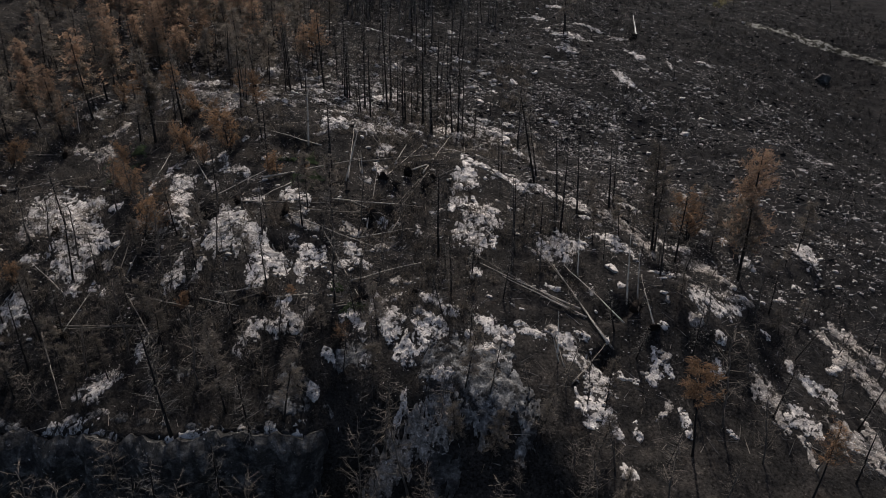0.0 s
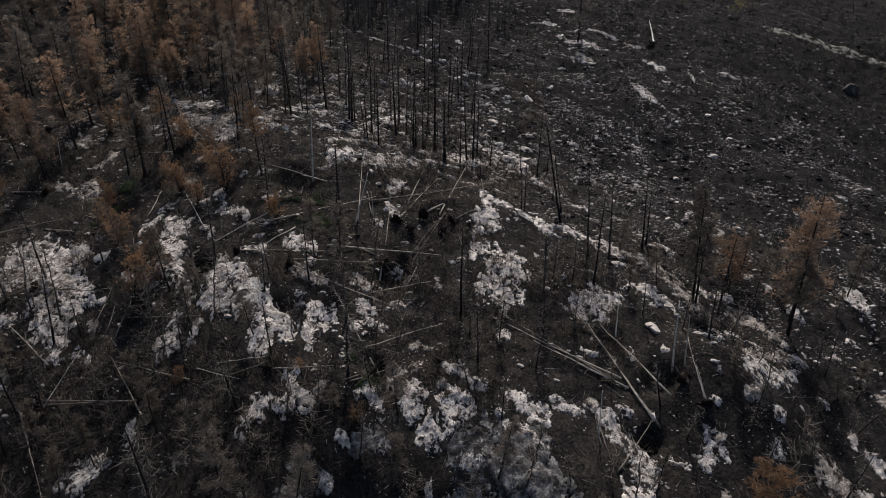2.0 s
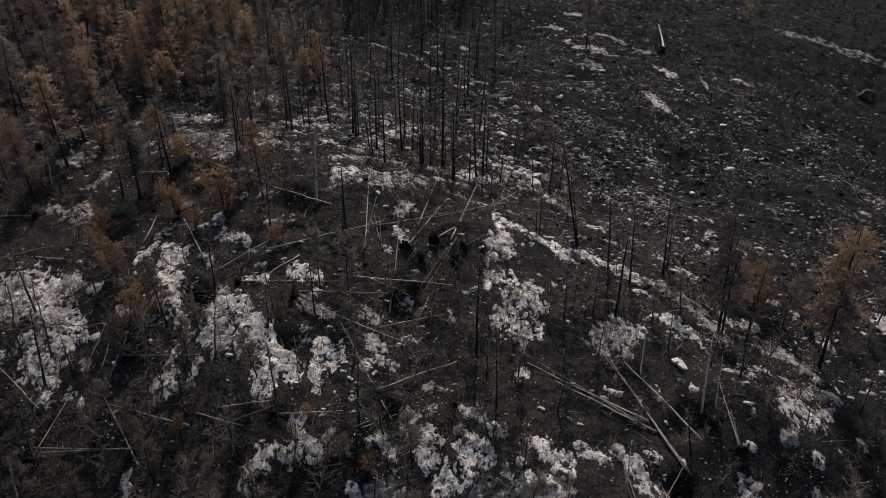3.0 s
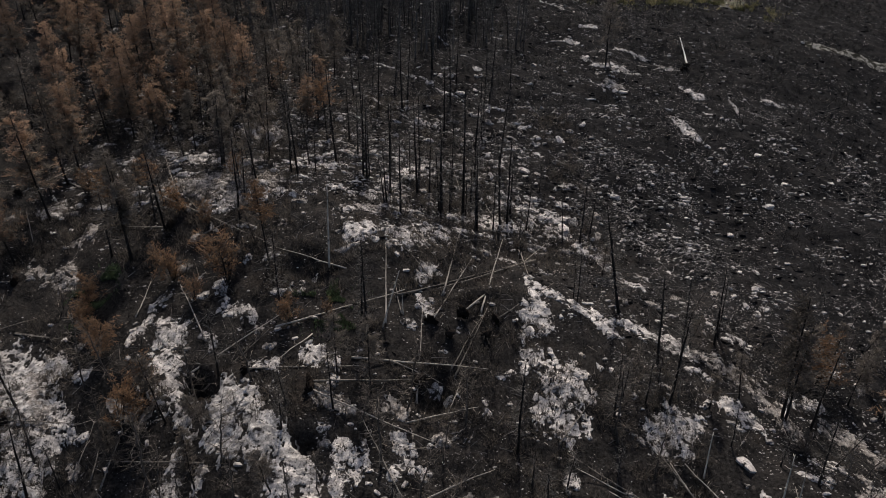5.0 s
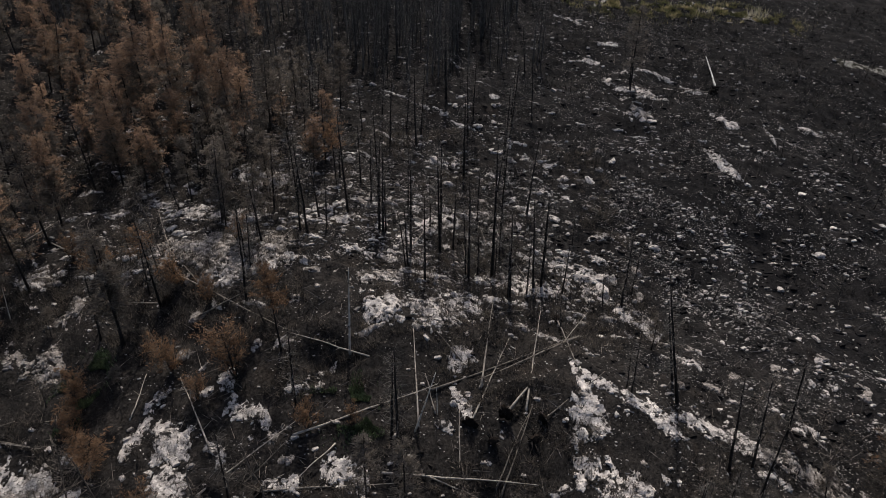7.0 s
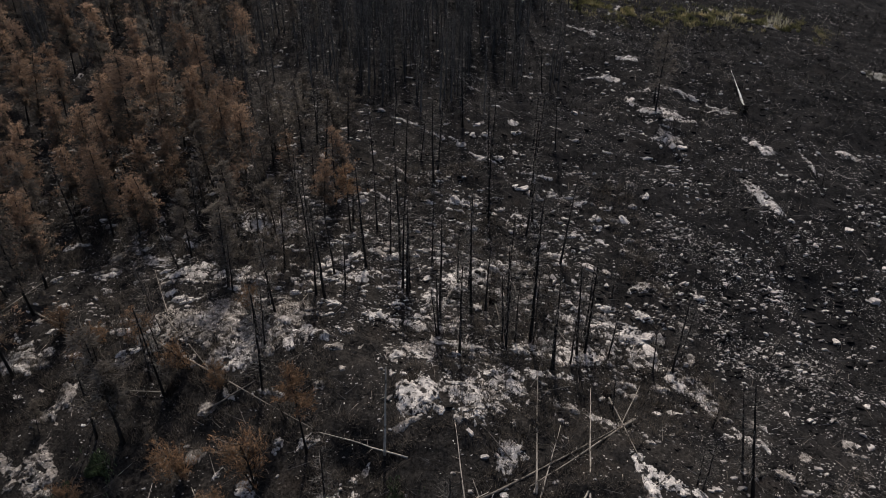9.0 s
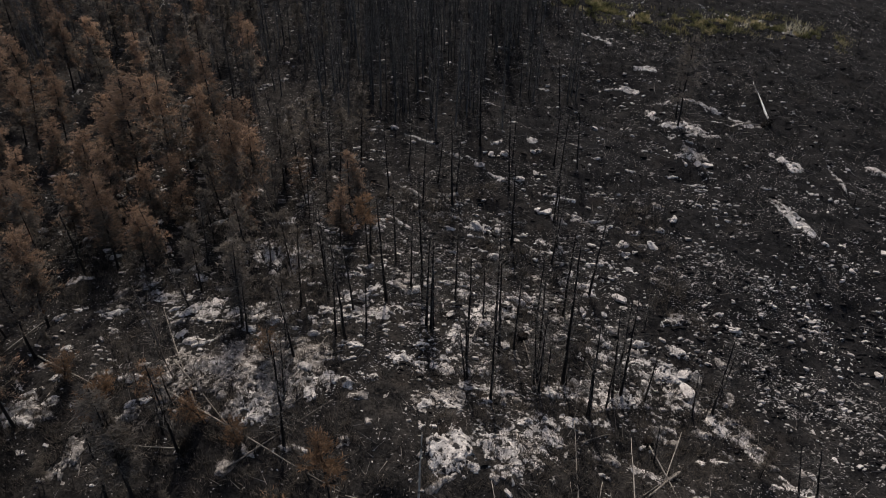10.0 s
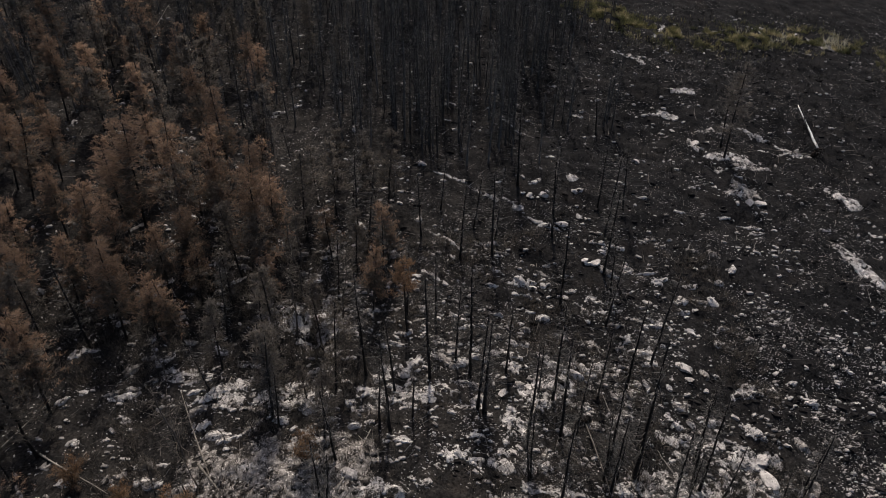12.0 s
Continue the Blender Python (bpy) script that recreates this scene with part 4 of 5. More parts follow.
tree_at('snag', -1.5, 89.0, 6.0, -0.0, 0.0)
tree_at('snag', 3.0, 87.3, 8.4, 0.0, -0.0)
tree_at('snag', -16.6, 101.9, 7.9, 0.1, 0.0)
tree_at('snag', -13.7, 91.6, 9.9, 0.3, 0.0)
tree_at('snag', 11.0, 69.4, 11.1, -2.4, 1.0)
tree_at('snag', 7.0, 69.6, 5.5, -0.2, 0.1)
tree_at('snag', 12.7, 62.9, 9.0, -0.8, 0.4)
tree_at('snag', 15.1, 63.8, 8.7, -0.5, 0.3)
tree_at('snag', -0.3, 54.8, 8.8, 0.0, -0.0)
tree_at('thin', 22.7, 59.1, 9.6, -0.4, 0.4)
tree_at('snag', -12.0, 64.7, 9.7, -0.2, -0.0)
tree_at('snag', -19.9, 68.3, 7.6, 0.2, 0.1)
tree_at('snag', 24.3, 130.4, 9.8, -0.7, 0.2)
tree_at('snag', 20.1, 67.8, 7.2, -0.4, 0.2)
tree_at('twiggy', 7.4, 55.3, 8.0, -0.2, 0.1)
tree_at('snag', -11.0, 96.0, 7.8, 0.1, 0.0)
tree_at('snag', -6.3, 89.7, 8.4, 0.1, -0.0)
tree_at('snag', -4.1, 85.7, 6.3, -0.0, 0.0)
tree_at('snag', -8.6, 93.5, 6.3, -0.1, -0.0)
tree_at('snag', -15.2, 97.8, 8.2, 0.2, 0.0)
tree_at('snag', -19.2, 103.3, 8.5, 0.4, 0.0)
tree_at('thin', -25.6, 94.9, 8.8, 0.6, 0.1)
tree_at('thin', -26.2, 88.7, 7.3, 0.4, 0.1)
tree_at('snag', -22.1, 89.8, 7.2, 0.3, 0.1)
tree_at('snag', -19.5, 90.9, 6.0, 0.2, 0.0)
tree_at('snag', 8.4, 83.1, 5.3, -0.5, 0.1)
tree_at('snag', 0.6, 83.4, 6.6, -0.1, 0.0)
tree_at('snag', 4.5, 84.5, 6.1, 0.1, -0.0)
tree_at('snag', 8.0, 133.4, 7.6, -0.7, 0.3)
tree_at('snag', -14.1, 92.0, 10.3, 0.4, -0.1)
tree_at('snag', -7.7, 89.3, 11.2, -0.2, 0.1)
tree_at('snag', -2.6, 85.9, 14.4, -0.1, 0.1)
tree_at('snag', -5.2, 84.2, 8.6, 0.0, -0.0)
tree_at('snag', -11.3, 85.1, 5.6, -0.6, 0.2)
tree_at('snag', -14.2, 95.7, 12.1, -0.2, 0.0)
tree_at('snag', -10.8, 88.2, 10.9, 0.1, -0.0)
tree_at('snag', 1.5, 84.5, 9.8, -0.6, 0.5)
tree_at('snag', 7.3, 92.8, 4.5, -0.1, 0.1)
tree_at('snag', 12.1, 85.4, 6.3, 0.1, -0.1)
tree_at('snag', -21.3, 89.5, 9.7, -0.3, -0.0)
tree_at('snag', -25.3, 86.6, 7.3, -0.5, -0.1)
tree_at('thin', -30.5, 92.5, 9.0, 0.0, 0.0)
tree_at('snag', -35.9, 95.4, 5.6, -0.7, -0.3)
tree_at('twiggy', -36.4, 88.5, 8.0, -0.3, -0.1)
tree_at('snag', -35.6, 102.2, 7.4, 0.6, 0.2)
tree_at('snag', -23.5, 99.9, 8.2, -0.3, -0.0)
tree_at('snag', -17.7, 95.7, 11.4, -0.4, 0.0)
tree_at('scorched', -49.2, 95.9, 11.0, 0.3, 0.2)
tree_at('tuft', -19.3, 101.0, 8.2, -0.2, 0.0)
tree_at('thin', -28.9, 113.5, 10.1, 0.2, 0.0)
tree_at('scorched', -32.3, 108.2, 12.8, -0.2, -0.0)
tree_at('scorched', -37.2, 115.0, 10.7, -0.1, -0.0)
tree_at('scorched', -41.5, 114.8, 13.6, 0.7, 0.3)
tree_at('scorched', -45.7, 116.2, 13.7, 0.5, 0.2)
tree_at('scorched', -46.0, 106.0, 9.1, 0.0, 0.0)
tree_at('scorched', -54.0, 116.8, 8.6, 0.1, 0.1)
tree_at('scorched', -49.7, 112.9, 10.3, 0.5, 0.2)
tree_at('scorched', -58.6, 121.3, 10.5, 1.5, 0.9)
tree_at('scorched', -56.9, 125.3, 8.2, 0.7, 0.4)
tree_at('scorched', -47.1, 115.5, 11.2, -0.2, -0.1)
tree_at('scorched', -54.5, 107.2, 8.3, 0.5, 0.3)
tree_at('scorched', -44.9, 123.8, 9.3, -1.0, -0.3)
tree_at('scorched', -38.2, 120.5, 9.7, -0.3, -0.1)
tree_at('scorched', -56.0, 137.8, 11.7, 0.5, 0.2)
tree_at('scorched', -60.4, 138.6, 10.9, 0.6, 0.3)
tree_at('scorched', -59.6, 131.2, 7.4, 0.1, 0.0)
tree_at('scorched', -61.2, 124.0, 9.1, 1.2, 0.7)
tree_at('scorched', -49.7, 128.0, 6.9, -1.1, -0.4)
tree_at('thin', -30.3, 98.2, 10.4, -0.6, -0.1)
tree_at('tuft', -38.5, 80.4, 7.8, 0.2, 0.1)
tree_at('tuft', -21.6, 73.1, 8.0, -0.3, -0.1)
tree_at('snag', -36.1, 76.7, 7.8, 0.4, 0.2)
tree_at('snag', -33.3, 79.6, 9.1, -0.3, -0.2)
tree_at('snag', -36.9, 89.1, 4.7, -0.2, -0.1)
tree_at('snag', -25.4, 78.7, 9.4, 0.5, 0.1)
tree_at('snag', -29.8, 90.8, 5.4, 0.4, 0.1)
tree_at('scorched', -41.6, 101.9, 7.6, 0.4, 0.2)
tree_at('scorched', -44.9, 103.2, 10.7, 0.3, 0.1)
tree_at('scorched', -55.2, 104.8, 11.2, 1.3, 0.9)
tree_at('snag', 2.3, 84.7, 10.3, -0.2, 0.1)
tree_at('snag', 10.5, 83.6, 9.0, -0.0, 0.0)
tree_at('snag', -2.3, 85.9, 4.9, 0.1, -0.0)
tree_at('snag', -1.5, 82.1, 6.3, -0.2, 0.1)
tree_at('snag', 6.7, 70.0, 4.2, -0.2, 0.2)
tree_at('snag', 11.6, 72.1, 8.0, -1.4, 1.2)
tree_at('snag', 2.9, 78.0, 4.5, -0.3, 0.1)
tree_at('snag', -5.3, 85.4, 7.3, -0.3, 0.1)
tree_at('snag', -11.1, 85.5, 6.9, -0.2, 0.0)
tree_at('snag', -13.4, 92.3, 7.6, -0.0, 0.0)
tree_at('shrub', -29.6, 60.1, 3.2, 0.4, 0.2)
tree_at('shrub', -34.8, 64.0, 3.1, 1.0, 0.7)
tree_at('shrub', -37.4, 68.0, 2.6, 0.4, 0.3)
tree_at('shrub', -18.8, 66.3, 2.5, 0.0, 0.0)
tree_at('shrub', -15.5, 66.5, 1.8, -0.1, -0.0)
tree_at('tuft', -35.0, 81.6, 7.1, 0.3, 0.1)
tree_at('shrub', 27.8, 63.3, 4.9, -0.7, 0.8)
tree_at('thin', 23.5, 127.7, 12.6, -0.3, 0.2)
tree_at('twiggy', 39.5, 134.3, 5.5, -2.7, 1.9)
tree_at('twiggy', -4.6, 37.9, 8.6, 0.7, 0.1)
tree_at('twiggy', -12.0, 44.9, 5.7, 0.7, 0.2)
tree_at('twiggy', -20.1, 40.9, 7.9, 0.7, 0.3)
tree_at('twiggy', -25.2, 48.5, 6.7, -0.5, -0.2)
tree_at('twiggy', -20.3, 45.2, 5.2, 0.5, 0.2)
tree_at('twiggy', 25.4, 35.4, 6.4, -0.7, 0.5)
tree_at('twiggy', 11.7, 32.3, 5.2, -1.0, 0.4)
tree_at('twiggy', -35.0, 50.0, 5.6, -0.3, -0.2)
fallen_log(-21.7, 61.7, -12.1, 62.2, 0.3)
fallen_log(-13.0, 62.9, -2.0, 61.8, 0.3)
fallen_log(-16.3, 60.2, -6.7, 61.3, 0.3)
fallen_log(-16.2, 59.6, -6.3, 55.4, 0.3)
fallen_log(-19.6, 65.7, -8.9, 69.5, 0.3)
fallen_log(-9.4, 69.2, 3.8, 76.2, 0.3)
fallen_log(-3.7, 66.7, 6.1, 80.2, 0.3)
fallen_log(-4.7, 61.2, -1.4, 67.7, 0.3)
fallen_log(-5.0, 61.7, -2.1, 67.1, 0.3)
fallen_log(-5.3, 58.7, -4.3, 60.8, 0.3)
fallen_log(-6.5, 66.4, -2.4, 75.2, 0.3)
fallen_log(-5.4, 69.7, -3.2, 80.6, 0.3)
fallen_log(-14.6, 72.5, -20.8, 74.3, 0.3)
fallen_log(-26.0, 62.1, -19.6, 66.7, 0.3)
fallen_log(-25.1, 61.3, -19.9, 64.4, 0.3)
fallen_log(-25.6, 64.7, -29.9, 72.2, 0.3)
fallen_log(-32.9, 68.9, -32.6, 72.6, 0.3)
fallen_log(-35.2, 87.6, -27.9, 78.5, 0.3)
fallen_log(-8.5, 57.6, -3.0, 58.3, 0.3)
fallen_log(-8.5, 55.1, -6.3, 55.5, 0.3)
fallen_log(-43.6, 68.3, -39.1, 66.9, 0.3)
fallen_log(-40.4, 59.4, -33.7, 58.7, 0.3)
fallen_log(2.9, 55.1, 6.4, 59.0, 0.3)
fallen_log(-10.5, 66.4, -10.8, 74.6, 0.3)
fallen_log(-9.2, 67.5, -9.8, 70.5, 0.3)
fallen_log(-2.1, 67.4, 1.1, 79.1, 0.3)
fallen_log(-6.9, 72.2, -9.4, 74.7, 0.3)
fallen_log(-16.8, 64.8, -19.2, 62.3, 0.3)
fallen_log(-0.8, 66.6, 4.8, 70.5, 0.3)
fallen_log(12.1, 48.6, 3.2, 54.1, 0.4)
fallen_log(12.7, 48.9, 3.8, 53.2, 0.4)
fallen_log(13.2, 48.2, 5.8, 51.5, 0.4)
fallen_log(11.6, 49.2, 7.5, 50.6, 0.4)
fallen_log(15.2, 45.1, 10.0, 55.1, 0.3)
fallen_log(14.8, 45.5, 11.0, 53.8, 0.3)
fallen_log(16.5, 47.3, 12.0, 53.7, 0.3)
fallen_log(11.1, 41.1, 14.6, 45.3, 0.3)
fallen_log(-33.6, 55.3, -32.9, 58.8, 0.3)
fallen_log(-32.1, 54.8, -31.9, 58.4, 0.3)
fallen_log(-31.2, 54.2, -30.1, 59.3, 0.3)
fallen_log(-36.4, 51.9, -41.5, 55.7, 0.3)
fallen_log(-35.4, 48.1, -33.7, 53.0, 0.3)
fallen_log(-26.8, 47.8, -36.3, 48.6, 0.3)
fallen_log(-16.4, 49.5, -22.1, 48.1, 0.3)
fallen_log(-15.8, 48.8, -10.8, 48.3, 0.3)
fallen_log(-7.3, 48.8, -12.0, 56.9, 0.3)
fallen_log(-8.3, 50.7, -2.2, 53.4, 0.3)
fallen_log(-9.8, 47.1, -7.7, 49.3, 0.3)
fallen_log(-43.6, 68.4, -39.2, 67.0, 0.3)
fallen_log(18.8, 45.7, 18.8, 50.9, 0.3)
fallen_log(10.5, 42.8, 10.0, 46.1, 0.3)
fallen_log(-20.7, 50.0, -16.4, 49.8, 0.3)
fallen_log(-35.7, 48.9, -26.2, 47.6, 0.3)
fallen_log(-9.2, 47.3, -6.8, 49.2, 0.3)
fallen_log(-35.9, 85.3, -21.2, 74.3, 0.5)
fallen_log(3.9, 76.1, -5.9, 69.7, 0.5)
fallen_log(-32.7, 83.1, -38.0, 95.1, 0.4)
fallen_log(-55.9, 167.5, -54.3, 172.2, 0.6)
fallen_log(-2.6, 90.8, -3.2, 93.8, 0.5)
fallen_log(-10.7, 89.2, -7.7, 95.2, 0.4)
fallen_log(0.8, 86.6, 0.1, 88.2, 0.3)
fallen_log(-33.0, 79.8, -37.9, 81.0, 0.3)
tree_at('thin', -27.2, 48.2, 5.0)
tree_at('tuft', -23.1, 47.5, 3.6)
tree_at('thin', -5.6, 40.7, 6.0)
tree_at('thin', -19.5, 43.0, 5.0)
tree_at('thin', -38.0, 43.3, 7.0)
tree_at('thin', -34.1, 44.8, 6.0)
tree_at('shrub', -42.0, 53.3, 2.4)
tree_at('thin', -10.5, 45.3, 3.0)
tree_at('shrub', -8.7, 44.6, 1.8)
tree_at('thin', -38.8, 50.5, 6.0)
tree_at('thin', -29.9, 50.5, 4.5)
tree_at('shrub', -37.5, 69.4, 2.2)
tree_at('shrub', -35.8, 65.9, 2.4)
tree_at('thin', -24.7, 45.2, 5.5)
tree_at('tuft', -13.4, 47.9, 2.2)
tree_at('twiggy', 9.5, 59.5, 4.5)
tree_at('twiggy', 13.2, 59.0, 4.0)
tree_at('thin', 29.7, 65.1, 6.0)
tree_at('thin', 30.1, 61.9, 6.0)
tree_at('thin', 11.4, 76.8, 4.0)
root_mass(37.8, 129.3, 1.3)
root_mass(-25.3, 60.6, 1.1)
root_mass(17.8, 48.0, 1.2)
root_mass(14.5, 44.1, 1.0)
root_mass(-7.8, 48.5, 0.9)
root_mass(-16.3, 49.0, 0.8)
root_mass(-25.6, 46.3, 1.0)
root_mass(-5.0, 64.6, 1.0)
root_mass(-1.9, 64.8, 0.9)
root_mass(-7.6, 61.0, 1.1)
root_mass(-2.4, 49.2, 0.7)
fallen_log(37.0, 129.2, 31.0, 131.4, 0.2)
boulder_at(24.3, 119.0, 2.1)
boulder_at(11.6, 127.5, 1.8)
boulder_at(21.1, 131.3, 2.0)
boulder_at(-2.6, 119.0, 2.0)
boulder_at(-1.2, 115.0, 1.9)
boulder_at(-7.5, 107.3, 2.3)
boulder_at(8.6, 104.2, 1.6)
boulder_at(11.8, 103.8, 2.5)
boulder_at(15.8, 108.1, 1.5)
boulder_at(0.9, 109.4, 1.8)
boulder_at(17.1, 93.1, 1.4)
boulder_at(7.0, 94.0, 0.8)
boulder_at(2.4, 91.3, 1.4)
boulder_at(-4.0, 96.2, 1.8)
boulder_at(0.5, 109.4, 1.3)
boulder_at(-24.4, 85.3, 2.1)
boulder_at(9.0, 85.8, 2.6)
boulder_at(9.6, 87.8, 2.7)
boulder_at(4.4, 91.1, 1.6)
boulder_at(1.3, 94.4, 1.4)
boulder_at(-11.3, 92.2, 1.6)
boulder_at(-11.7, 93.7, 1.4)
boulder_at(-5.2, 106.8, 1.3)
boulder_at(1.4, 120.2, 1.4)
boulder_at(-4.2, 119.0, 1.4)
boulder_at(5.9, 96.3, 2.1)
boulder_at(16.9, 92.9, 1.5)
boulder_at(37.0, 93.2, 1.9)
boulder_at(15.5, 107.8, 1.3)
boulder_at(24.2, 118.9, 1.6)
boulder_at(-0.1, 109.7, 1.5)
boulder_at(-3.2, 105.4, 1.2)
boulder_at(11.5, 127.6, 1.3)
boulder_at(-6.3, 106.5, 1.6)
boulder_at(-23.7, 116.2, 1.6)
boulder_at(-30.4, 129.0, 1.5)
boulder_at(-34.1, 128.0, 1.5)
boulder_at(8.9, 85.0, 2.2)
boulder_at(9.7, 82.5, 1.6)
boulder_at(0.7, 83.4, 1.0)
boulder_at(3.9, 84.4, 1.6)
boulder_at(32.7, 104.4, 1.1)
boulder_at(32.2, 99.5, 1.2)
boulder_at(39.4, 103.3, 1.6)
boulder_at(33.8, 100.6, 1.1)
boulder_at(11.4, 91.1, 0.8)
boulder_at(3.6, 89.5, 0.8)
boulder_at(22.9, 118.9, 2.1)
boulder_at(-16.1, 126.4, 1.8)
boulder_at(-23.4, 115.8, 1.6)
boulder_at(15.4, 108.1, 1.1)
boulder_at(29.4, 79.6, 1.3)
boulder_at(1.0, 116.2, 1.1)
boulder_at(2.6, 112.4, 1.1)
boulder_at(4.8, 103.9, 1.5)
boulder_at(9.4, 102.9, 1.2)
boulder_at(40.8, 97.5, 1.4)
boulder_at(16.8, 53.8, 2.3)
boulder_at(30.6, 89.0, 1.8)
rock_outcrop(-12.5, 40.2, 1.6, 0.7, 5, 0.3, SHADED_FACE)
tree_at("spar", 38.5, 130.6, 3.0, 1.2, 8.4)
dark_boulder(73.0, 122.5, 4.2)


# ---- the forest beyond ----
def forest(kinds, count, x0, x1, y0, y1, h0, h1, gap, seed, patch=0.0, keep=None):
    r = random.Random(seed)
    made = tries = 0
    while made < count and tries < count * 12:
        tries += 1
        x, y = r.uniform(x0, x1), r.uniform(y0, y1)
        if keep and not keep(x, y):
            continue
        if patch and float(grain(np.array([x / 9.0]), np.array([y / 9.0]), seed)[0]) < patch:
            continue
        if any((x - a) ** 2 + (y - b) ** 2 < gap * gap for a, b in TREES):
            continue
        tree_at(r.choice(kinds), x, y, r.uniform(h0, h1), r.gauss(0, 0.5), r.gauss(0, 0.5))
        made += 1


def grove(name, label, count, x0, x1, y0, y1, h0, h1, seed, keep, kinds):
    """Distant trees, too many to tell apart, joined into one."""
    r = random.Random(seed)
    packs = {}
    for src in [t for k in kinds for t in VARIANTS[k]]:
        for ch in src.children:
            me = ch.data
            co = np.empty(len(me.vertices) * 3, np.float32)
            me.vertices.foreach_get("co", co)
            me.calc_loop_triangles()
            tri = np.empty(len(me.loop_triangles) * 3, np.int32)
            me.loop_triangles.foreach_get("vertices", tri)
            packs.setdefault(src.name, []).append((co.reshape(-1, 3), tri.reshape(-1, 3), me.materials[0].name))
    keys = sorted(packs)
    made, out = 0, {}
    while made < count:
        x, y = r.uniform(x0, x1), r.uniform(y0, y1)
        if not keep(x, y) or float(grain(np.array([x / 7.0]), np.array([y / 7.0]), seed)[0]) < 0.2:
            continue
        made += 1
        h = r.uniform(h0, h1)
        m = np.array(Vector((0, 0, 1)).rotation_difference(Vector((r.gauss(0, 0.4), r.gauss(0, 0.4), h))).to_matrix() @ Matrix.Rotation(r.uniform(0, 6.28), 3, "Z")) * (h / 9.0) @ np.diag((0.7, 0.7, 1.0))
        z = spot(x, y) - 0.05
        for co, tri, mat in packs[r.choice(keys)]:
            # Charred trunks turn grey here: distance haze painted into their colour.
            mat = "ashen_twig" if mat == "char" else mat
            cs, ts, n = out.setdefault(mat, [[], [], 0])
            cs.append(co @ m.T + np.array([x, y, z]))
            ts.append(tri + n)
            out[mat][2] = n + len(co)
    for mat, (cs, ts, n) in out.items():
        tagged(new(name, mesh_fast(name, np.concatenate(cs), np.concatenate(ts), bpy.data.materials[mat])), label, "forest", kind="stuff")


def spread(x, y):
    return float(grain(np.array([x / 5.0]), np.array([y / 5.0]), 71)[0])


# rusty pines on the shoulder, black poles in the hollow behind, saplings on the open slope
forest(("scorched", "scorched", "thin"), 56, -84, -33, 106, 158, 8.0, 12.0, 4.0, 21, 0.15, lambda x, y: x < -33 - (y - 130) * 0.15)
forest(("scorched", "thin", "thin", "snag", "twiggy"), 36, -80, -46, 72, 106, 7.5, 12.0, 3.0, 22)
grove("burnt_forest", "dense stand of charred bare pines in the hollow, trunks greyed for haze", 450, -85, 16, 124, 200, 8.0, 12.5, 23, lambda x, y: x < 15 - (165 - y) * 0.4 + 22 * (spread(x, y) - 0.4) and (x > -40 or y > 140), ("snag",))
grove("scorched_forest", "distant scorched pines with dull brown needles", 40, -95, -20, 140, 200, 8.0, 12.0, 29, lambda x, y: True, ("thin",))
grove("burnt_forest", "dense stand of charred bare pines in the hollow, trunks greyed for haze", 220, -20, 22, 128, 185, 8.0, 12.0, 33, lambda x, y: x < 17 - (165 - y) * 0.4 + 22 * (spread(x, y) - 0.4), ("snag",))
forest(("snag",), 26, -26, 8, 92, 122, 7.0, 10.5, 2.5, 24)
forest(("snag",), 60, 18, 95, 70, 160, 1.6, 4.0, 3.0, 25)
forest(("thin", "twiggy", "twiggy", "snag"), 90, -52, -4, 38, 62, 3.5, 8.0, 2.0, 26)
forest(("twiggy", "snag", "twiggy"), 34, -40, 0, 31, 38, 7.0, 12.0, 1.6, 27)
forest(("twiggy", "thin", "twiggy"), 22, -7, 14, 30, 41, 3.0, 6.5, 1.6, 38)
forest(("twiggy", "snag"), 44, 0, 42, 29, 56, 3.5, 6.0, 2.5, 28)
forest(("twiggy", "thin", "shrub"), 40, -62, -22, 60, 98, 2.0, 5.5, 2.0, 30)
forest(("thin", "scorched", "thin", "twiggy"), 34, -42, -20, 98, 124, 6.0, 9.5, 2.6, 37)
forest(("twiggy", "thin", "twiggy"), 26, 12, 38, 48, 70, 2.0, 4.5, 2.2, 39)
_r = random.Random(77)
for _ in range(20):
    lx, ly, la, ll = _r.uniform(-55, 4), _r.uniform(44, 92), _r.uniform(0, 6.28), _r.uniform(4, 9)
    fallen_log(lx, ly, lx + ll * math.cos(la), ly + ll * math.sin(la), 0.25)


# ledges of bedrock that break through among the boulders
_r = random.Random(91)
for _ in range(210):
    rock_outcrop(_r.uniform(-30, 14), _r.uniform(77, 114), _r.uniform(0.35, 1.7), _r.uniform(0.22, 0.55), _r.gauss(-8, 18), _r.uniform(0.12, 0.3), _r.choice((None, None, DUST)), 0.55, True)
for _ in range(70):
    rock_outcrop(_r.uniform(-28, 8), _r.uniform(90, 110), _r.uniform(0.5, 1.5), _r.uniform(0.22, 0.4), _r.gauss(-6, 14), _r.uniform(0.15, 0.35), None, 0.6, True)
for _ in range(24):
    rock_outcrop(_r.uniform(4, 42), _r.uniform(112, 150), _r.uniform(0.5, 1.4), _r.uniform(0.2, 0.36), _r.gauss(-16, 14), _r.uniform(0.06, 0.16), None, 0.3, True)
for _ in range(110):
    rock_outcrop(_r.uniform(-48, -20), _r.uniform(84, 112), _r.uniform(0.5, 1.6), _r.uniform(0.22, 0.5), _r.gauss(-4, 18), _r.uniform(0.12, 0.3), _r.choice((None, DUST)), 0.45, True)
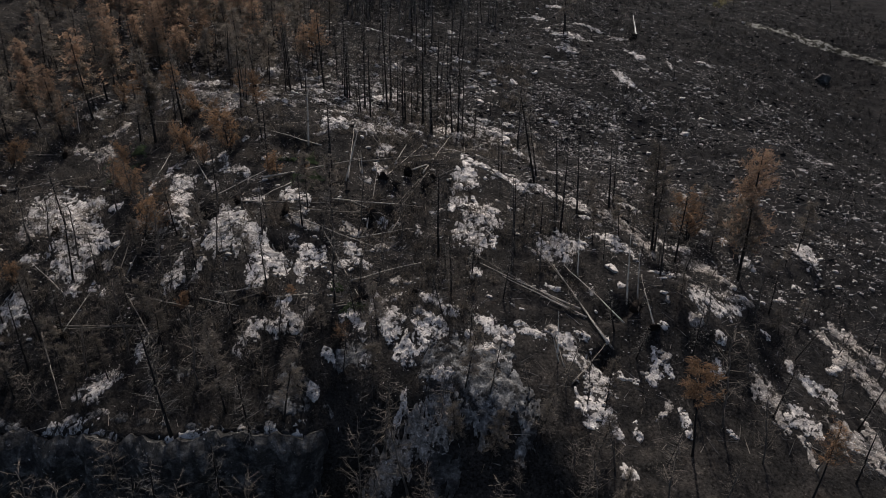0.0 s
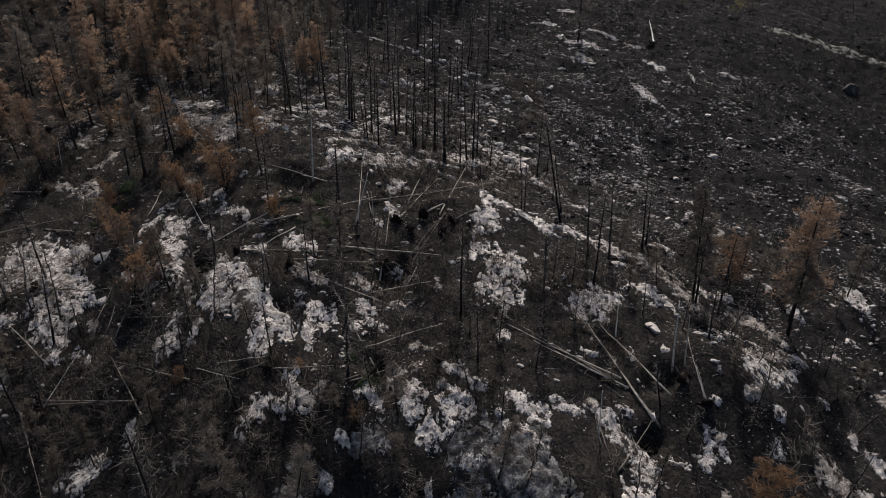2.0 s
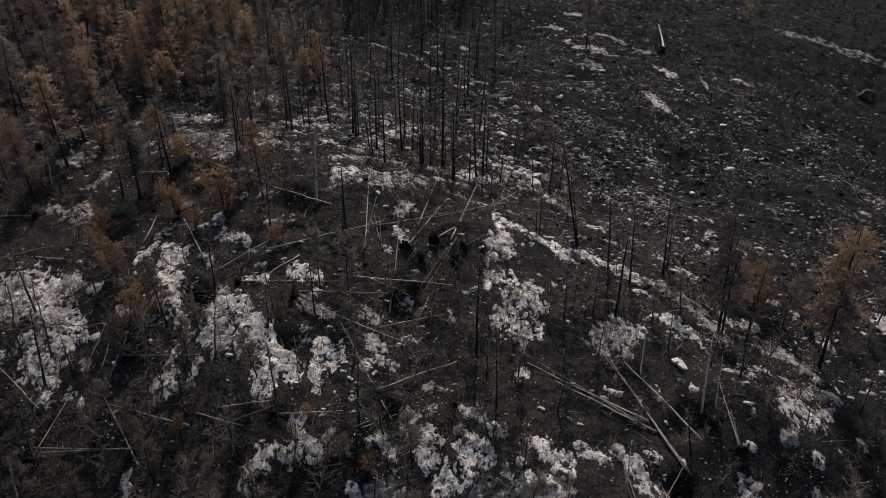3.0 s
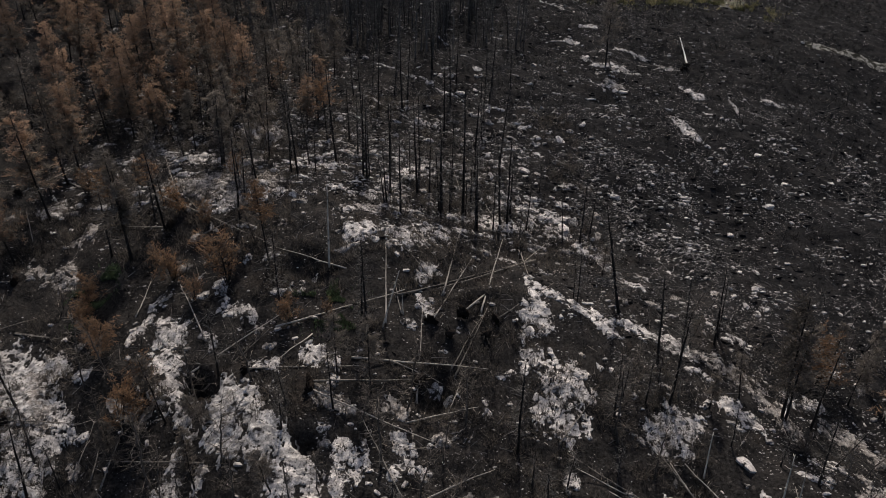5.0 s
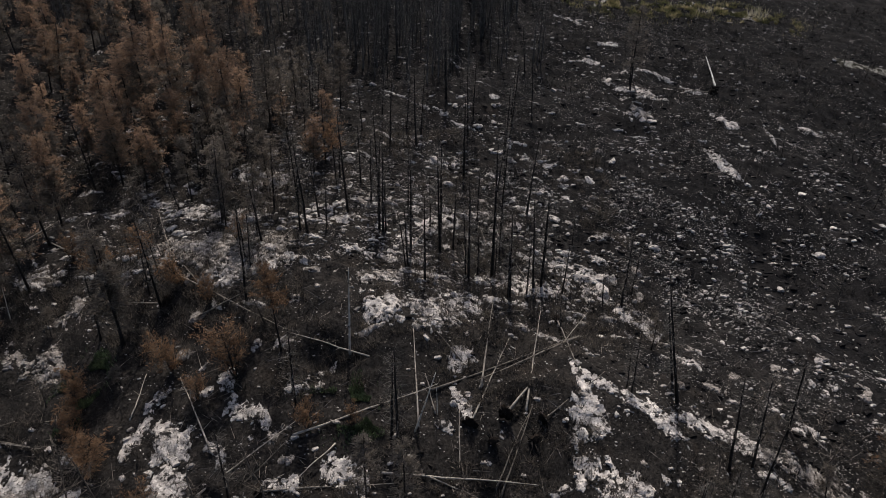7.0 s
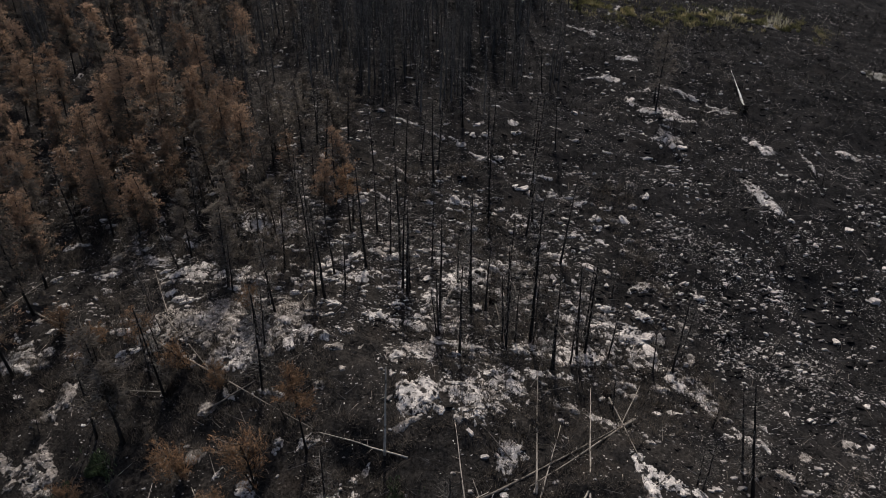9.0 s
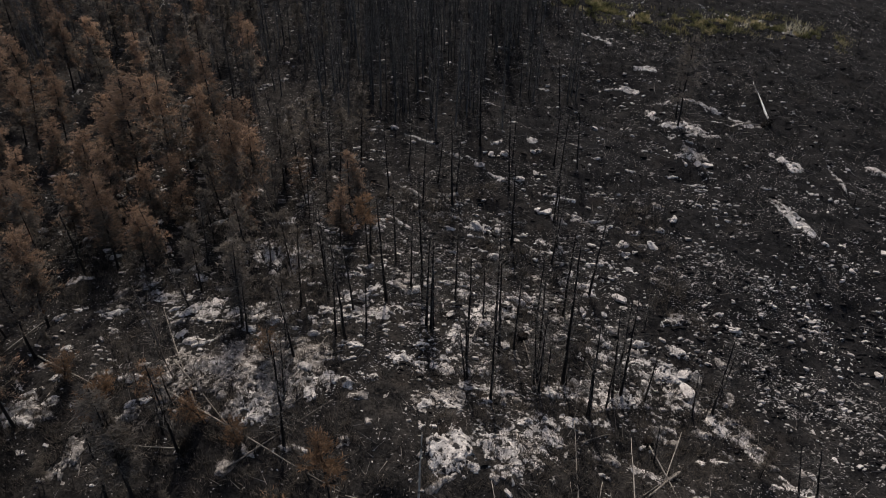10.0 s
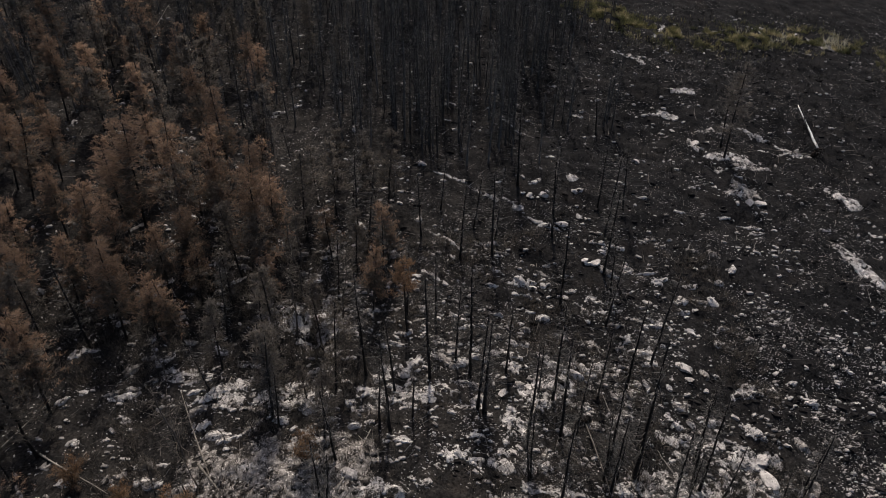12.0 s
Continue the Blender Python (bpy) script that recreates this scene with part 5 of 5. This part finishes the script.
for _ in range(30):
    rock_outcrop(_r.uniform(-60, -30), _r.uniform(80, 140), _r.uniform(0.5, 1.3), _r.uniform(0.3, 0.6), _r.gauss(0, 25), _r.uniform(0.1, 0.25), _r.choice((None, DUST)), 0.25, True)
for _ in range(26):
    rock_outcrop(_r.uniform(-36, 8), _r.uniform(116, 150), _r.uniform(0.5, 1.2), _r.uniform(0.25, 0.45), _r.gauss(-8, 20), _r.uniform(0.1, 0.2), None, 0.3, True)


for k in range(200):
    px, py = (_r.uniform(-42, 38), _r.uniform(42, 78)) if k < 165 else (_r.uniform(-12, 38), _r.uniform(38, 60))
    if px < -12 and py < 51:
        continue
    rock_outcrop(px, py, _r.uniform(0.3, 1.2), _r.uniform(0.22, 0.55), _r.gauss(-15, 45), _r.uniform(0.1, 0.3), _r.choice((None, None, DUST)), 0.35, True)
# broken rock along the brink
bx = -54.0
while bx < -8:
    bx += _r.uniform(0.8, 3.6)
    rock_outcrop(bx, float(brink(bx)) + _r.uniform(-0.1, 1.6), _r.uniform(0.3, 1.1), _r.uniform(0.2, 0.4), _r.gauss(0, 30), _r.uniform(0.05, 0.2), _r.choice((DUST, SHADED_CLIFF, SHADED_CLIFF, SHADED_FACE)), 0.3, True)


for mat, lots in POOL.items():
    shift = np.cumsum([0] + [len(c) for c, _ in lots])
    ob = new("bedrock_patches", mesh_fast("bedrock_patches", np.concatenate([c for c, _ in lots]), np.concatenate([f + s for (_, f), s in zip(lots, shift)]), mat))
    tagged(ob, "broken pale bedrock showing in small patches through black soil", "rock", kind="stuff")


# ---- loose stones ----
def stony(x, y):
    """How thickly stones lie: the boulder field on the shoulder and the scree on the open slope."""
    field = np.exp(-(((x + 8 - (y - 95) * -0.2) / 22) ** 4 + ((y - 98) / 19) ** 4))
    scree = 0.66 * np.exp(-(((x - 34) / 30) ** 4 + ((y - 88) / 36) ** 4))
    grove_floor = 0.6 * np.exp(-(((x + 36) / 20) ** 4 + ((y - 112) / 24) ** 4))
    for a, b, r in ((21, 94, 7), (17, 97, 6), (21, 85, 6)):
        scree = np.maximum(scree, 2.2 * np.exp(-((x - a) ** 2 + (y - b) ** 2) / r ** 2))
    back = 0.3 * np.exp(-(((x - 24) / 22) ** 4 + ((y - 138) / 26) ** 4))
    return np.maximum.reduce([field, scree, back, grove_floor, np.full_like(x, 0.16)])


def scatter(count, x0, x1, y0, y1, seed, sharp):
    q = np.random.RandomState(seed)
    x, y = q.uniform(x0, x1, count), q.uniform(y0, y1, count)
    clump = grain(x / 3.0, y / 3.0, seed) * 0.6 + grain(x / 0.9, y / 0.9, seed + 1) * 0.4
    keep = q.uniform(0, 1, count) < stony(x, y) * np.clip((clump - sharp) * 3.5, 0, 1)
    return x[keep], y[keep], q


def base_shape(seed):
    bm = bmesh.new()
    bmesh.ops.create_icosphere(bm, subdivisions=1, radius=0.5)
    bmesh.ops.rotate(bm, verts=bm.verts, cent=(0, 0, 0), matrix=Matrix.Rotation(0.55, 3, "X"))
    q = np.random.RandomState(seed)
    co = np.array([v.co for v in bm.verts])
    co = np.sign(co) * np.abs(co * 2) ** 0.4 * 0.42 * (1 + q.uniform(-0.25, 0.2, (len(co), 1))) * np.array([1.6, 0.8, 0.72])
    tri = np.array([[v.index for v in f.verts] for f in bm.faces])
    bm.free()
    return co, tri


SHAPES = [base_shape(s) for s in range(6)]


def chip_shape(seed):
    q = np.random.RandomState(seed)
    co = np.array([(0.55, 0, 0), (0, 0.45, 0.05), (-0.5, 0.05, 0), (0, -0.45, 0), (0.1, 0, 0.3), (0, 0, -0.25)]) * q.uniform(0.6, 1.4, (6, 3)) * np.array([1.2, 0.9, 0.8])
    return co, np.array([(0, 1, 4), (1, 2, 4), (2, 3, 4), (3, 0, 4), (1, 0, 5), (2, 1, 5), (3, 2, 5), (0, 3, 5)])


CHIPS = [chip_shape(s) for s in range(50, 56)]


def stones(name, label, x, y, q, lo, hi, power, mat, shapes):
    n = len(x)
    size = lo + (hi - lo) * q.uniform(0, 1, n) ** power
    turn = q.normal(-0.15, 0.55, n)
    z = height(x, y) + 0.02 * size
    kind = q.randint(0, len(shapes), n)
    cos, tris, off = [], [], 0
    for k, (co, tri) in enumerate(shapes):
        i = np.where(kind == k)[0]
        c, s = np.cos(turn[i])[:, None], np.sin(turn[i])[:, None]
        px = (co[None, :, 0] * c - co[None, :, 1] * s) * size[i][:, None] + x[i][:, None]
        py = (co[None, :, 0] * s + co[None, :, 1] * c) * size[i][:, None] + y[i][:, None]
        pz = co[None, :, 2] * size[i][:, None] + z[i][:, None]
        cos.append(np.stack([px, py, pz], 2).reshape(-1, 3))
        tris.append((tri[None] + (off + np.arange(len(i)) * len(co))[:, None, None]).reshape(-1, 3))
        off += len(i) * len(co)
    ob = new(name, mesh_fast(name, np.concatenate(cos), np.concatenate(tris), mat))
    tagged(ob, label, "stones", kind="stuff")


x, y, q = scatter(95000, -60, 75, 48, 170, 5, 0.38)
stones("loose_stones", "pale angular stones strewn over the burnt slope", x, y, q, 0.09, 0.55, 4.8, STONE, SHAPES)
x, y, q = scatter(16000, -20, 85, 62, 165, 9, 0.36)
stones("turf_clods", "charred hummocks of turf and black clods", x, y, q, 0.2, 0.7, 3.0, GROUND, SHAPES)
x, y, q = scatter(600000, -75, 90, 40, 175, 6, 0.42)
stones("stone_chips", "small pale rock chips scattered on black soil", x, y, q, 0.06, 0.2, 1.9, STONE, CHIPS)
x, y, q = scatter(2600, -45, 70, 66, 165, 8, 0.42)
for a, b in list(zip(x, y))[:170]:
    boulder_at(a, b, rng.uniform(0.3, 1.0) ** 1.6 + 0.22)


# ---- charred sticks and heath stalks ----
def sticks(name, label, count, x0, x1, y0, y1, seed, long, mat, upright, thick):
    q = np.random.RandomState(seed)
    x, y = q.uniform(x0, x1, count), q.uniform(y0, y1, count)
    keep = grain(x / 4.0, y / 4.0, seed) > 0.35
    x, y = x[keep], y[keep]
    n = len(x)
    z = height(x, y)
    t, e = q.uniform(0, 6.283, n), q.uniform(0.0, 0.5, n) + upright * q.uniform(0, 1.0, n)
    L = long * q.uniform(0.3, 1.3, n)
    d = np.stack([np.cos(t) * np.cos(e), np.sin(t) * np.cos(e), np.sin(e)], 1) * L[:, None]
    a = np.stack([x, y, z + 0.03], 1)
    w = np.stack([-np.sin(t), np.cos(t), np.zeros(n)], 1) * thick
    up = np.array([0, 0, 1.6 * thick])
    co = np.stack([a - w, a + w, a + up, a + d], 1).reshape(-1, 3)
    k = np.arange(n)[:, None] * 4
    tri = np.concatenate([k + [0, 1, 3], k + [1, 2, 3], k + [2, 0, 3]])
    ob = new(name, mesh_fast(name, co, tri, mat))
    tagged(ob, label, "sticks", kind="stuff")


sticks("fallen_sticks", "thin grey fallen sticks littering the burnt ground", 11000, -80, 62, 36, 160, 31, 1.5, STICK, 0.25, 0.024)
sticks("heath_stalks", "charred upright heath stalks", 60000, -80, 92, 36, 168, 32, 0.7, CHAR, 1.0, 0.018)


def brush(name, label, count, x0, x1, y0, y1, seed, size, mat, cut, keep=None):
    """Low scorched undergrowth: loose fans of thin stems."""
    q = np.random.RandomState(seed)
    x, y = q.uniform(x0, x1, count), q.uniform(y0, y1, count)
    ok = grain(x / 6.0, y / 6.0, seed) * 0.7 + grain(x / 1.7, y / 1.7, seed + 3) * 0.3 > cut
    x, y = np.repeat(x[ok], 16), np.repeat(y[ok], 16)
    n = len(x)
    x, y = x + q.normal(0, 0.22, n) * size, y + q.normal(0, 0.22, n) * size
    t, e = q.uniform(0, 6.283, n), q.uniform(0.4, 1.4, n)
    L = size * q.uniform(0.4, 1.2, n)
    d = np.stack([np.cos(t) * np.cos(e), np.sin(t) * np.cos(e), np.sin(e)], 1) * L[:, None]
    a = np.stack([x, y, height(x, y) - 0.03], 1) + d * q.uniform(0, 0.5, n)[:, None]
    w = np.stack([-np.sin(t), np.cos(t), np.zeros(n)], 1) * 0.022
    co = np.stack([a - w, a + w, a + d], 1).reshape(-1, 3)
    tagged(new(name, mesh_fast(name, co, np.arange(3 * n).reshape(-1, 3), mat)), label, "undergrowth", kind="stuff")


brush("scorched_brush", "dull brown scorched undergrowth between the rocks", 15000, -78, 14, 46, 114, 35, 0.65, DULL, 0.47)
brush("charred_brush", "black charred heath clumps", 16000, -75, 98, 38, 172, 36, 0.7, CHAR, 0.46)
brush("charred_brush", "dense black undergrowth above the brink", 1600, -62, -8, 37, 46, 46, 0.6, CHAR, 0.42)


# ---- the gravel track and the spared grass ----
def strip(name, pts, width, mat):
    nx, k = 9, len(pts)
    s = np.linspace(0, k - 1, 90)
    cx, cy = np.interp(s, range(k), [p[0] for p in pts]), np.interp(s, range(k), [p[1] for p in pts])
    dx, dy = np.gradient(cx), np.gradient(cy)
    ln = np.hypot(dx, dy)
    w = width * (0.7 + 0.9 * grain(s * 2.3, s * 0, 77))
    o = np.linspace(-0.5, 0.5, nx)
    X = cx[:, None] - (dy / ln * w)[:, None] * o
    Y = cy[:, None] + (dx / ln * w)[:, None] * o
    Z = height(X, Y) + 0.10 - 0.9 * np.abs(o) ** 3 + 0.1 * fbm(X, Y, 60, 2)
    return new(name, mesh_fast(name, np.stack([X.ravel(), Y.ravel(), Z.ravel()], 1), grid_faces(nx, 90), mat, True))


TRACK = [(64.2, 141.3), (71.0, 139.2), (76.5, 135.2), (81.9, 131.5), (86.8, 126.6), (97, 122), (112, 113)]
VERGE = [(13.2, 172.0), (18.5, 169.1), (22.4, 165.0), (28.2, 161.5), (34.3, 161.8), (39.3, 159.4), (48.3, 160.9), (54.8, 161.0), (58.3, 158.1), (61.9, 155.4)]
tagged(strip("track", TRACK, 2.0, GRAVEL), "pale gravel track along the hillside", "track", kind="structure")


def tufts(name, label, pts, spread, count, seed, size, mat):
    q = np.random.RandomState(seed)
    s = q.uniform(0, len(pts) - 1, count)
    x = np.interp(s, range(len(pts)), [p[0] for p in pts]) + q.normal(0, spread, count)
    y = np.interp(s, range(len(pts)), [p[1] for p in pts]) + q.normal(0, spread, count)
    keep = 0.6 * grain(x / 2.5, y / 2.5, seed) + 0.4 * grain(x / 0.9, y / 0.9, seed + 1) > 0.57
    x, y = x[keep], y[keep]
    n = len(x)
    z = height(x, y)
    t = q.uniform(0, 6.283, n)
    w = np.stack([-np.sin(t), np.cos(t), np.zeros(n)], 1) * 0.05
    tip = np.stack([np.cos(t) * 0.5, np.sin(t) * 0.5, np.ones(n)], 1) * size * q.uniform(0.4, 1.2, n)[:, None]
    a = np.stack([x, y, z], 1)
    co = np.stack([a - w, a + w, a + tip], 1).reshape(-1, 3)
    ob = new(name, mesh_fast(name, co, np.arange(3 * n).reshape(-1, 3), mat))
    tagged(ob, label, "grass", kind="stuff")


tufts("grass", "yellow-green grass spared by the fire beside the track", VERGE, 2.2, 30000, 41, 0.65, GRASS)
tufts("dry_fern", "pale dry fern fronds beside the track", VERGE[5:9], 1.3, 700, 45, 1.8, STRAW)
tufts("grass", "sparse green regrowth on the burnt slope", [(20, 172), (24, 163), (30, 158), (48, 166)], 2.2, 5000, 42, 0.4, GRASS)



tufts("regrowth", "fresh green regrowth in a damp hollow among rocks", [(-38.1, 75.1), (-38.1, 72.4), (-38.5, 71.1), (-38.4, 70.0)], 0.7, 26000, 43, 0.3, REGROWTH)
tufts("regrowth", "thin green regrowth between fallen trunks", [(-17.5, 70.8), (-15.6, 67.6), (-13.2, 66.7)], 1.0, 12000, 44, 0.28, REGROWTH)
tufts("regrowth", "thin green regrowth below pale rock", [(-10.1, 48.5), (-8.3, 48.1)], 0.7, 5000, 48, 0.25, REGROWTH)


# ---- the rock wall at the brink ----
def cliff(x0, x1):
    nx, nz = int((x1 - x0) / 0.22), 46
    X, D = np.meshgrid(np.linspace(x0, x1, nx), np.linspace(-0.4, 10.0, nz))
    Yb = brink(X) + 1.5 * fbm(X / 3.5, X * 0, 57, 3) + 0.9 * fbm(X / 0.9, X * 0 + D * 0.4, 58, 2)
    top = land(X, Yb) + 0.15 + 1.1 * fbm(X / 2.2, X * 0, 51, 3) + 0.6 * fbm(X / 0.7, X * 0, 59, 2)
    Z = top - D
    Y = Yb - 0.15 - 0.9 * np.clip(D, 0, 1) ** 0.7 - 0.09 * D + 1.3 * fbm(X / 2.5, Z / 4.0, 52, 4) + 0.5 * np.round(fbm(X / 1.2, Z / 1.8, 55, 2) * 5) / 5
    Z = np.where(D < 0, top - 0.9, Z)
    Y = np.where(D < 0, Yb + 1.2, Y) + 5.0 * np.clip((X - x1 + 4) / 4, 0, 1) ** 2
    ob = new("rock_wall", mesh_fast("rock_wall", np.stack([X.ravel(), Y.ravel(), Z.ravel()], 1), grid_faces(nx, nz), SHADED_CLIFF, False))
    tagged(ob, "steep grey rock wall below the brink, its shade painted near-black", "cliff", kind="structure")


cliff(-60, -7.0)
